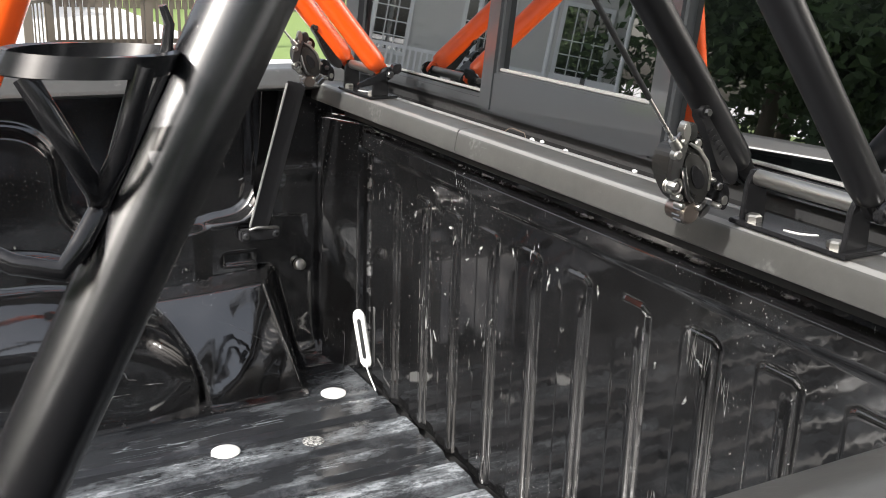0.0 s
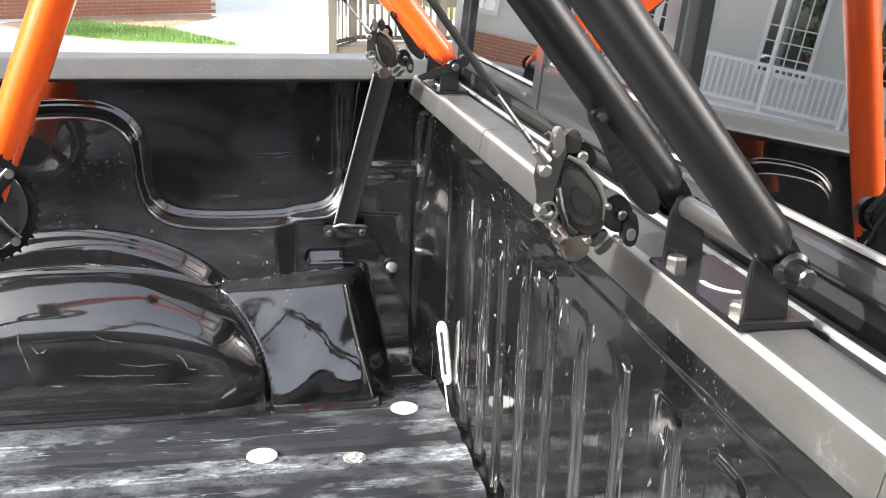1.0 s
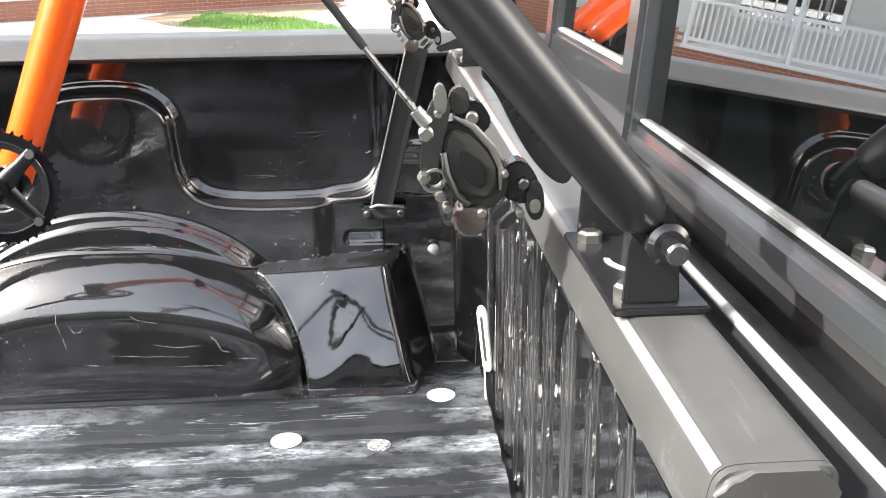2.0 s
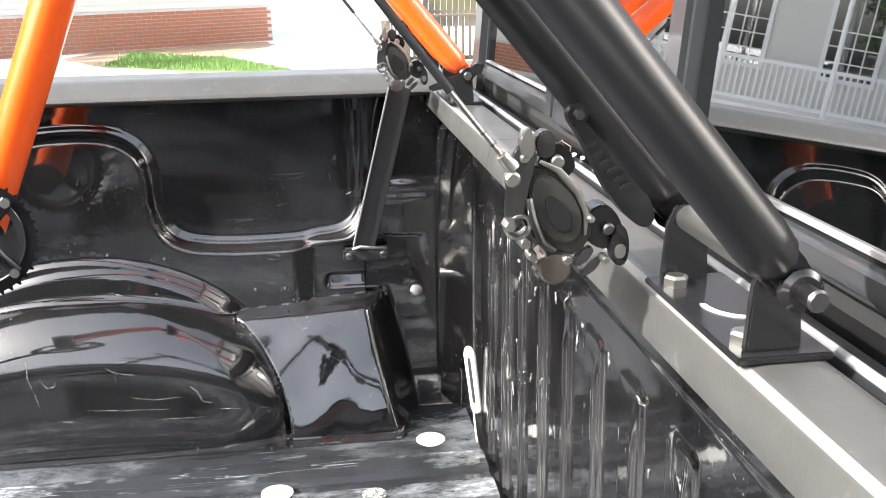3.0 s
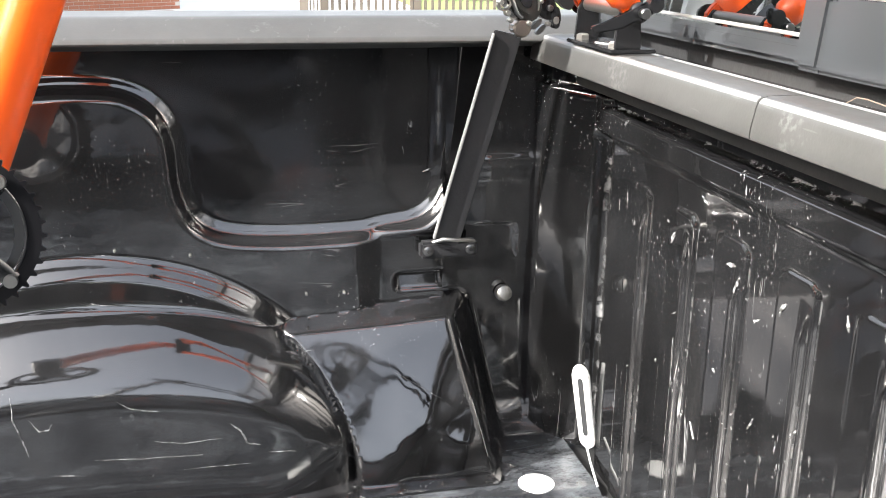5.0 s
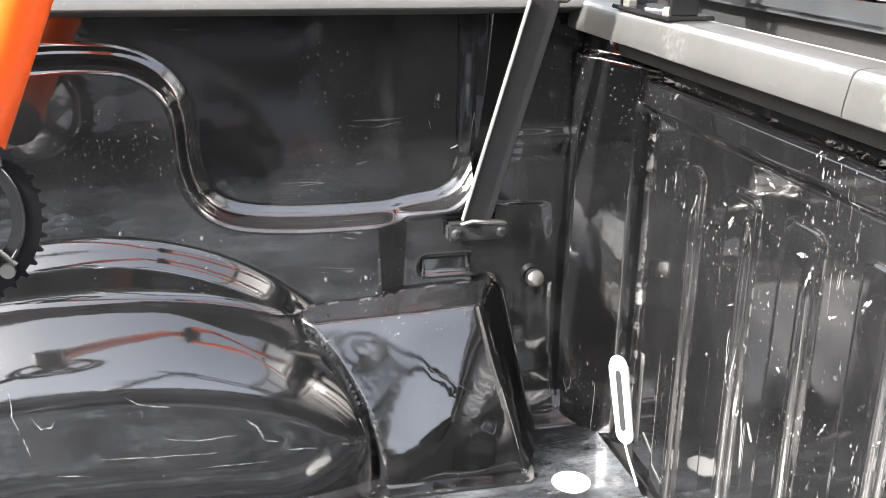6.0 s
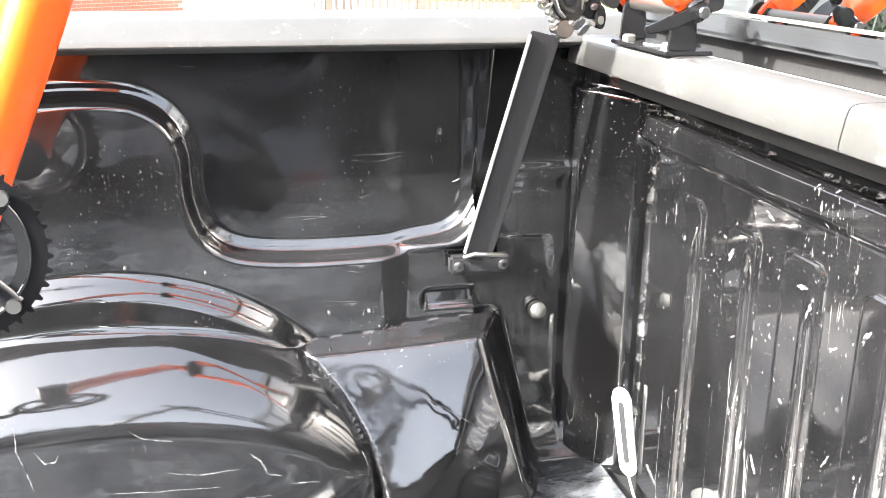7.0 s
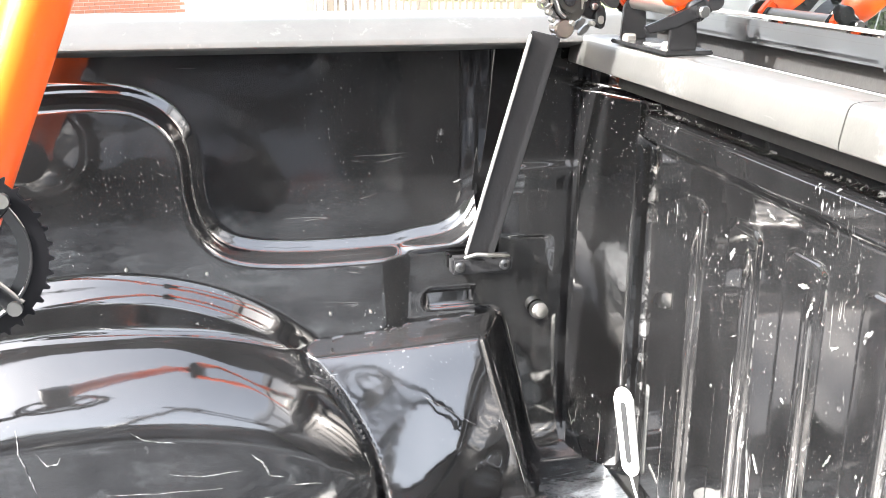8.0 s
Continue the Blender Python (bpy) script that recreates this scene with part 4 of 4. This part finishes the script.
def chainset(bike, C):
    teeth, r = 38, 0.0725
    bm = bmesh.new()
    out = []
    for k in range(teeth):
        for q, rr in ((0.0, r), (0.30, r), (0.44, r + 0.0042), (0.56, r + 0.0046), (0.74, r)):
            out.append((rr, 2 * math.pi * (k + q) / teeth))
    y0, y1 = C.y - 0.050, C.y - 0.0475
    rings = []
    for y, kind in ((y0, 1), (y1, 1), (y1, 0), (y0, 0)):
        rings.append([bm.verts.new((C.x + (rr if kind else r - 0.0125) * math.cos(a), y, C.z + (rr if kind else r - 0.0125) * math.sin(a))) for rr, a in out])
    for q in range(4):
        r0, r1 = rings[q], rings[(q + 1) % 4]
        for k in range(len(out)):
            bm.faces.new((r0[k], r0[(k + 1) % len(out)], r1[(k + 1) % len(out)], r1[k]))
    ring = wpart("chainring", bm, M_RING, bike, "black toothed chainring")
    lip = [C + Vector(((r - 0.0125) * math.cos(a), -0.0505, (r - 0.0125) * math.sin(a))) for a in (2 * math.pi * k / 48 for k in range(49))]
    wpart("ring_edge", tube(lip, 0.0011, 6, False), M_DARKSTEEL, ring)
    inner = bmesh.new()
    loops = []
    for rr, y in ((0.050, C.y - 0.046), (0.058, C.y - 0.046), (0.058, C.y - 0.043), (0.050, C.y - 0.043)):
        loops.append([inner.verts.new((C.x + rr * math.cos(a), y, C.z + rr * math.sin(a))) for a in (2 * math.pi * k / 60 for k in range(60))])
    for q in range(4):
        for k in range(60):
            inner.faces.new((loops[q][k], loops[q][(k + 1) % 60], loops[(q + 1) % 4][(k + 1) % 60], loops[(q + 1) % 4][k]))
    wpart("inner_ring", inner, M_DARKSTEEL, ring)
    for k in range(4):
        a = math.pi / 4 + k * math.pi / 2
        e = Vector((math.cos(a), 0, math.sin(a)))
        base = C + Vector((0, -0.050, 0))
        wpart("spider_arm", tube([base + e * 0.012, base + e * 0.040, base + e * 0.064], [0.014, 0.009, 0.008], 10, True, 0.5), M_GLOSSBLACK, ring)
        wpart("bolt", tube([base + e * 0.062 + Vector((0, -0.002, 0)), base + e * 0.062 + Vector((0, -0.008, 0))], 0.006, 10), M_STEEL, ring)
    wpart("crank_arm", box((-0.012, -0.014, -0.17), (0.012, 0.0, 0.014), 0.005, Matrix.Translation(C + Vector((0, -0.058, 0))) @ Matrix.Rotation(radians(60), 4, "Y")), M_GLOSSBLACK, ring)


chainset(orange, OB)


def bottle_cage(bike, B, H):
    d = (H - B).normalized()
    n = Vector((-d.z, 0, d.x))
    if n.x > 0:
        n = -n
    m = Matrix(((*d, 0), (*n, 0), (0, -1, 0, 0), (0, 0, 0, 1))).transposed()
    m.translation = B
    c = wpart("bottle_cage", box((0.200, 0.022, -0.009), (0.318, 0.028, 0.009), 0.002, m), M_GLOSSBLACK, bike, "black plastic bottle cage")
    band = bmesh.new()
    rings = []
    for k in range(36):
        a = 2 * math.pi * k / 36
        v, w = 0.061 - 0.036 * math.cos(a), 0.036 * math.sin(a)
        u = 0.318 - 0.52 * (v - 0.025)
        rings.append([band.verts.new(m @ Vector((u + du, v + (v - 0.061) * q, w * (1 + q)))) for du, q in ((-0.006, 0), (0.006, 0), (0.006, 0.09), (-0.006, 0.09))])
    for k in range(36):
        r0, r1 = rings[k], rings[(k + 1) % 36]
        for j in range(4):
            band.faces.new((r0[j], r0[(j + 1) % 4], r1[(j + 1) % 4], r1[j]))
    wpart("hoop", band, M_GLOSSBLACK, c)
    for w in (1,):
        for path in (((0.232, 0.026, 0.0), (0.240, 0.034, w * 0.014), (0.262, 0.064, w * 0.030), (0.280, 0.088, w * 0.022)),
                     ((0.236, 0.030, w * 0.010), (0.262, 0.034, w * 0.028), (0.309, 0.043, w * 0.034)),
                     ((0.232, 0.026, w * 0.004), (0.212, 0.030, w * 0.014), (0.196, 0.034, w * 0.018), (0.191, 0.056, w * 0.014), (0.190, 0.075, 0.0))):
            wpart("arm", tube([m @ Vector(q) for q in path], 0.0058, 16, True, 0.75), M_GLOSSBLACK, c)
    tab = [(0.306, 0.027, 0.0), (0.322, 0.028, 0.0), (0.334, 0.032, 0.0), (0.341, 0.039, 0.0)]
    wpart("tab", tube([m @ Vector(q) for q in tab], [0.0028, 0.0028, 0.0026, 0.002], 14, True, 2.2), M_GLOSSBLACK, c)


bottle_cage(black, BB, BH)


# ---- litter in the gap behind the bulkhead cap ----
twig = tagged(mesh_object("twig", tube([(0.012, -0.505, 0.4890), (0.016, -0.513, 0.4950), (0.012, -0.530, 0.4965), (0.016, -0.546, 0.4940), (0.012, -0.556, 0.4885)], 0.0005, 6), M_BARK, True), "thin dry twig caught beside the cab", "twig")
for k, (x, y) in enumerate(((0.014, -0.566), (0.010, -0.574), (0.017, -0.584), (0.012, -0.640), (0.016, -0.760))):
    crumb = bmesh.new()
    bmesh.ops.create_icosphere(crumb, subdivisions=1, radius=0.0026, matrix=Matrix.Translation((x, y, 0.4900)) @ Matrix.Diagonal((1, 1.6, 0.8, 1)))
    tagged(mesh_object("crumb", crumb, M_PLUG, True), "small pale crumb of dirt in the gap", "crumb", "crumbs in the gap")

# Small rivets on the bed side.
for x, z in ((-0.532, 0.265), (-0.452, 0.255), (-0.324, 0.200), (-0.280, 0.199)):
    wpart("rivet", tube([(x, -0.020, z), (x, -0.0285, z), (x, -0.0295, z)], [0.0016, 0.0016, 0.0010], 10), M_STEEL, truck)


# ---- ground ----
def ground_sheet(name, pts, z, mat, label, category, depth=0.02):
    bm = add_prism(bmesh.new(), pts, depth, Matrix.Translation((0, 0, z - depth)))
    return tagged(mesh_object(name, bm, mat), label, category, kind="structure")


ground_sheet("ground", [(-400, -400), (400, -400), (400, 400), (-400, 400)], GROUND, M_CONCRETE, "pale concrete drive in full sun", "ground")
ground_sheet("lawn", [(4.0, 13.0), (16, 11.0), (40, 60), (6, 60)], GROUND + 0.008, M_GRASS, "green lawn beside the drive", "lawn")
patch = [(-2.20, 15.2), (-1.35, 14.9), (-0.24, 14.5), (-0.90, 16.0), (-1.45, 17.2), (-2.35, 17.9), (-3.45, 19.0), (-3.55, 16.4)]
rng = random.Random(7)


def ragged(pts, cuts, amount):
    """The outline with each side cut up and its points pushed about."""
    out = []
    for (ax, ay), (bx, by) in zip(pts, pts[1:] + pts[:1]):
        out += [(ax + (bx - ax) * k / cuts + rng.uniform(-amount, amount), ay + (by - ay) * k / cuts + rng.uniform(-amount, amount) * 1.6) for k in range(cuts)]
    return out


ground_sheet("lawn", ragged(patch, 9, 0.05), GROUND + 0.008, M_GRASS, "small patch of grass by the house", "lawn")
ground_sheet("earth_strip", ragged([(-3.6, 16.3), (-1.9, 15.05), (-1.6, 15.9), (-1.5, 18.1), (-0.75, 20.2), (-1.0, 21.3), (-4.2, 19.4), (-4.6, 18.0)], 7, 0.06), GROUND + 0.004, M_EARTH, "bare reddish earth beside the brick base", "ground")


def inside(x, y, pts):
    odd = False
    for (ax, ay), (bx, by) in zip(pts, pts[1:] + pts[:1]):
        if (ay > y) != (by > y) and x < (bx - ax) * (y - ay) / (by - ay) + ax:
            odd = not odd
    return odd


blades, quads = [], []
while len(quads) < 9000:
    x, y = rng.uniform(-3.75, -0.05), rng.uniform(14.3, 19.2)
    if not inside(x, y, patch) and rng.random() > 0.02:
        continue
    a, hgt, lean = rng.uniform(0, 6.28), rng.uniform(0.03, 0.09), rng.uniform(-0.03, 0.03)
    c, q = 0.006 * math.cos(a), 0.006 * math.sin(a)
    i = len(blades)
    blades += [(x - c, y - q, GROUND), (x + c, y + q, GROUND), (x + lean, y + lean, GROUND + hgt)]
    quads.append((i, i + 1, i + 2))
grass_me = bpy.data.meshes.new("grass")
grass_me.from_pydata(blades, [], quads)
grass_me.materials.append(M_BLADE)
tagged(new("grass", grass_me), "short green grass blades with thin patches", "grass", kind="stuff")
# Unseen dark sheet, added so that the rear window mirrors darker ground.
ground_sheet("road", [(-9.3, -25), (-2.8, -25), (-2.8, 8.5), (-9.3, 8.5)], GROUND + 0.006, M_DARKGROUND, "added dark ground beside the truck, met only in reflections", "road")
ground_sheet("lawn", [(-40, -30), (-9.5, -16), (-9.0, 4), (-11.0, 11.5), (-13.2, 14.2), (-18, 24), (-60, 70)], GROUND + 0.008, M_GRASS, "shaded lawn under the trees", "lawn")


# ---- house with a porch ----
HA, HB = Vector((-0.82, 21.6, 0)), Vector((-4.17, 19.5, 0))
h_dir = (HB - HA).normalized()
h_out = Vector((-h_dir.y, h_dir.x, 0))
if h_out.x < 0:
    h_out = -h_out
HM = Matrix((( *h_dir, 0), (*h_out, 0), (0, 0, 1, 0), (0, 0, 0, 1))).transposed()
HM.translation = (HA.x, HA.y, GROUND)
house = thing("house", (0, 0, 0), "pale house with a white railed porch on a brick base", "house")
house.matrix_world = HM
bpy.context.view_layer.update()
HL, PD, PZ, PS, BZ = 13.7, 1.7, 0.45, 6.3, 0.78
part("brick_base", box((0, -PD, 0), (PS, 0, BZ)), M_MORTAR, house)
part("brick_base", box((PS, -PD, 0), (HL, -0.002, PZ - 0.08)), M_MORTAR, house)
part("porch_floor", box((PS, -PD, PZ - 0.08), (HL, 0.06, PZ), 0.01), M_WHITE, house)
part("wall", box((0, -PD - 6, 0), (HL, -PD, 3.6)), M_SIDING, house)
part("wall", box((0, -PD, BZ), (PS, -0.05, 3.4)), M_SIDING, house)
for k in range(22):
    part("siding_board", box((0, -0.052, BZ + 0.01 + 0.12 * k), (PS, -0.034, BZ + 0.115 + 0.12 * k)), M_SIDING, house)
    part("siding_board", box((PS, -PD - 0.002, PZ + 0.14 * k), (HL, -PD + 0.014, PZ + 0.125 + 0.14 * k)), M_SIDING, house)
part("eave", box((-0.2, -PD, 3.4), (PS, 0.2, 3.5)), M_WHITE, house)
part("beam", box((PS, -0.10, 3.15), (HL, 0.04, 3.4)), M_WHITE, house)
part("roof", prism([(-1.35, 0.0), (-5.2, 2.4), (-9.2, 0.0)], HL + 0.6, Matrix.Translation((-0.4, 0, 3.6)) @ Matrix(((0, 0, 1, 0), (1, 0, 0, 0), (0, 1, 0, 0), (0, 0, 0, 1)))), M_SHINGLE, house)
for x in (PS + 0.06, 8.4, 10.5, 12.0, 13.5):
    post = part("porch_post", tube([(x, -0.04, PZ), (x, -0.04, PZ + 0.9), (x, -0.04, PZ + 0.95), (x, -0.04, PZ + 1.05), (x, -0.04, 3.0), (x, -0.04, 3.15)], [0.06, 0.06, 0.045, 0.05, 0.05, 0.06], 12), M_WHITE, house)
for z in (0.08, 0.84):
    part("porch_rail", box((PS + 0.1, -0.075, PZ + z), (12.0, -0.005, PZ + z + 0.07), 0.005), M_WHITE, house)
bal_me = mesh_object("baluster", box((-0.02, -0.058, PZ + 0.14), (0.02, -0.022, PZ + 0.86), 0.003), M_WHITE)
bal_me.parent = house
bal_me.location = (PS + 0.2, 0, 0)
for k in range(1, 46):
    o = new("baluster", bal_me.data)
    o.parent = house
    o.location = (PS + 0.2 + 0.12 * k, 0, 0)
for x0, x1 in ((12.1, 12.75), (12.85, 13.45)):
    part("porch_panel", box((x0, -0.06, PZ), (x1, -0.02, PZ + 0.95), 0.005), M_WHITE, house)
for x in (1.6, 3.9, 6.9, 8.0, 10.2, 12.3):
    y = -0.05 if x < PS else -PD
    w = part("window", box((x, y, PZ + 0.75), (x + 0.95, y + 0.03, 2.85)), M_GLASS, house)
    for a, b in (((x - 0.09, PZ + 0.66), (x, 2.94)), ((x + 0.95, PZ + 0.66), (x + 1.04, 2.94)), ((x, PZ + 0.66), (x + 0.95, PZ + 0.75)), ((x, 2.85), (x + 0.95, 2.94))):
        part("frame", box((a[0], y, a[1]), (b[0], y + 0.07, b[1])), M_WHITE, w)
    for q in (1, 2, 3):
        part("muntin", box((x + 0.95 * q / 4 - 0.012, y, PZ + 0.75), (x + 0.95 * q / 4 + 0.012, y + 0.045, 2.85)), M_WHITE, w)
        z = PZ + 0.75 + q * 0.31
        part("muntin", box((x, y, z - 0.012), (x + 0.95, y + 0.045, z + 0.012)), M_WHITE, w)
brick_me = mesh_object("brick", box((0, -0.01, 0), (0.205, 0.012, 0.062), 0.003), M_BRICK)
brick_me.parent = house
brick_me.location = (0.01, 0, 0.01)
n_bricks = 1
extra = bmesh.new()
for row in range(10):
    for k in range(62):
        x = 0.01 + k * 0.217 + (0.108 if row % 2 else 0)
        z = 0.01 + row * 0.073
        if (row == 0 and k == 0) or (x > PS - 0.2 and row > 4):
            continue
        if k < 30:
            o = new("brick", brick_me.data)
            o.parent = house
            o.location = (x, 0, z)
        else:
            add_box(extra, (x, -0.01, z), (x + 0.205, 0.012, z + 0.062))
tagged(part("far_bricks", extra, M_BRICK, house, smooth=False), kind="stuff")

# ---- wooden deck ----
deck = thing("wooden_deck", (1.02, 13.56, GROUND), "weathered grey wooden deck with slatted railings", "deck")
DX, DY, DW, DH = 0.42, 0.92, 3.4, 0.80
for k in range(7):
    part("plank", box((0.03 + 0.05 * k, 0.01 + 0.132 * k, 0.06), (DW, 0.132 + 0.132 * k, 0.10), 0.004), M_WOOD, deck)
part("skirt", box((0.04, 0.0, 0.0), (DW, 0.03, 0.06)), M_WOOD, deck)
for x, y in ((0.02, 0.03), (DX, DY), (DX + 1.45, DY), (DW, DY)):
    part("post", box((x - 0.06, y - 0.05, 0), (x + 0.06, y + 0.05, DH), 0.005), M_WOOD, deck)
part("handrail", box((DX - 0.06, DY - 0.07, DH), (DW + 0.05, DY + 0.07, DH + 0.035), 0.005), M_WOOD, deck)
part("lower_rail", box((DX, DY - 0.02, 0.12), (DW, DY + 0.02, 0.19), 0.004), M_WOOD, deck)
side_len = math.hypot(DX, DY)
side_m = Matrix.Rotation(math.atan2(DY, DX), 4, "Z")
part("handrail", box((-0.02, -0.05, DH - 0.04), (side_len, 0.05, DH), 0.004, side_m), M_WOOD, deck)
part("lower_rail", box((0, -0.02, 0.12), (side_len, 0.02, 0.18), 0.004, side_m), M_WOOD, deck)
slat = mesh_object("slat", box((-0.022, -0.04, 0.12), (0.022, -0.012, DH), 0.003), M_WOOD)
slat.parent = deck
slat.location = (DX + 0.12, DY, 0)
for k in range(1, 26):
    o = new("slat", slat.data)
    o.parent = deck
    o.location = (DX + 0.12 + 0.112 * k, DY, 0)
thin = mesh_object("slat", box((-0.018, -0.007, 0.12), (0.018, 0.007, DH), 0.002), M_WOOD)
thin.parent = deck
for k in range(1, 6):
    o = thin if k == 1 else new("slat", thin.data)
    o.parent = deck
    o.location = (DX * k / 6, DY * k / 6, -0.03)
    o.rotation_euler = (0, 0, math.atan2(DY, DX))

# ---- board fence behind the lawn ----
fence = thing("board_fence", (3.0, 25.0, GROUND), "brown wooden board fence", "fence")
board = mesh_object("board", box((0, 0, 0.03), (0.14, 0.02, 1.7), 0.003), M_WOOD)
board.parent = fence
for k in range(1, 90):
    o = new("board", board.data)
    o.parent = fence
    o.location = (0.15 * k, -0.05 * k, 0)
for z in (0.35, 1.35):
    part("rail", box((0, 0.03, z), (14.2, 0.07, z + 0.09), 0.0, Matrix.Rotation(math.atan2(-0.05, 0.15), 4, "Z")), M_WOOD, fence)

# ---- trees beside the house, and unseen ones added to darken reflections ----
# The last five stand out of view, added to darken the liner's reflections.
for k, (x, y, hgt) in enumerate(((-14.5, 6.0, 9.5), (-16.0, 2.2, 9.0), (-18.5, 15.5, 9.0), (-15.6, 13.4, 8.5), (-17.4, 10.6, 9.0), (-20.5, 8.5, 11.0), (-21.0, 3.5, 11.0), (-20.0, -2.5, 9.5), (-26, 14, 12.0), (-12.8, 4.6, 7.0), (-9.0, -11.0, 4.6), (-4.5, -12.0, 5.0), (0.5, -11.0, 4.6), (5.5, -12.0, 5.4), (-14.5, -6.5, 6.0))):
    tree = thing("tree", (x, y, GROUND), "leafy green tree of the surroundings, some added unseen to darken reflections", "tree", "trees beside the house")
    part("trunk", tube([(0, 0, 0), (0.06, 0.02, hgt * 0.3), (-0.05, 0.05, hgt * 0.75)], [0.22, 0.16, 0.06], 10), M_BARK, tree)
    for q in range(5):
        a = q * 1.3 + k
        part("limb", tube([(0.03, 0.03, hgt * (0.3 + 0.06 * q)), (0.9 * math.cos(a), 0.9 * math.sin(a), hgt * (0.45 + 0.07 * q)), (1.7 * math.cos(a), 1.7 * math.sin(a), hgt * (0.52 + 0.08 * q))], [0.09, 0.06, 0.02], 7), M_BARK, tree)
    me = leaves(13000, np.array((0, 0, hgt * 0.48)), np.array((3.0, 3.0, hgt * 0.52)), 0.16, 20 + k)
    me.materials.append(M_LEAF)
    crown = new("crown", me)
    crown.parent = tree
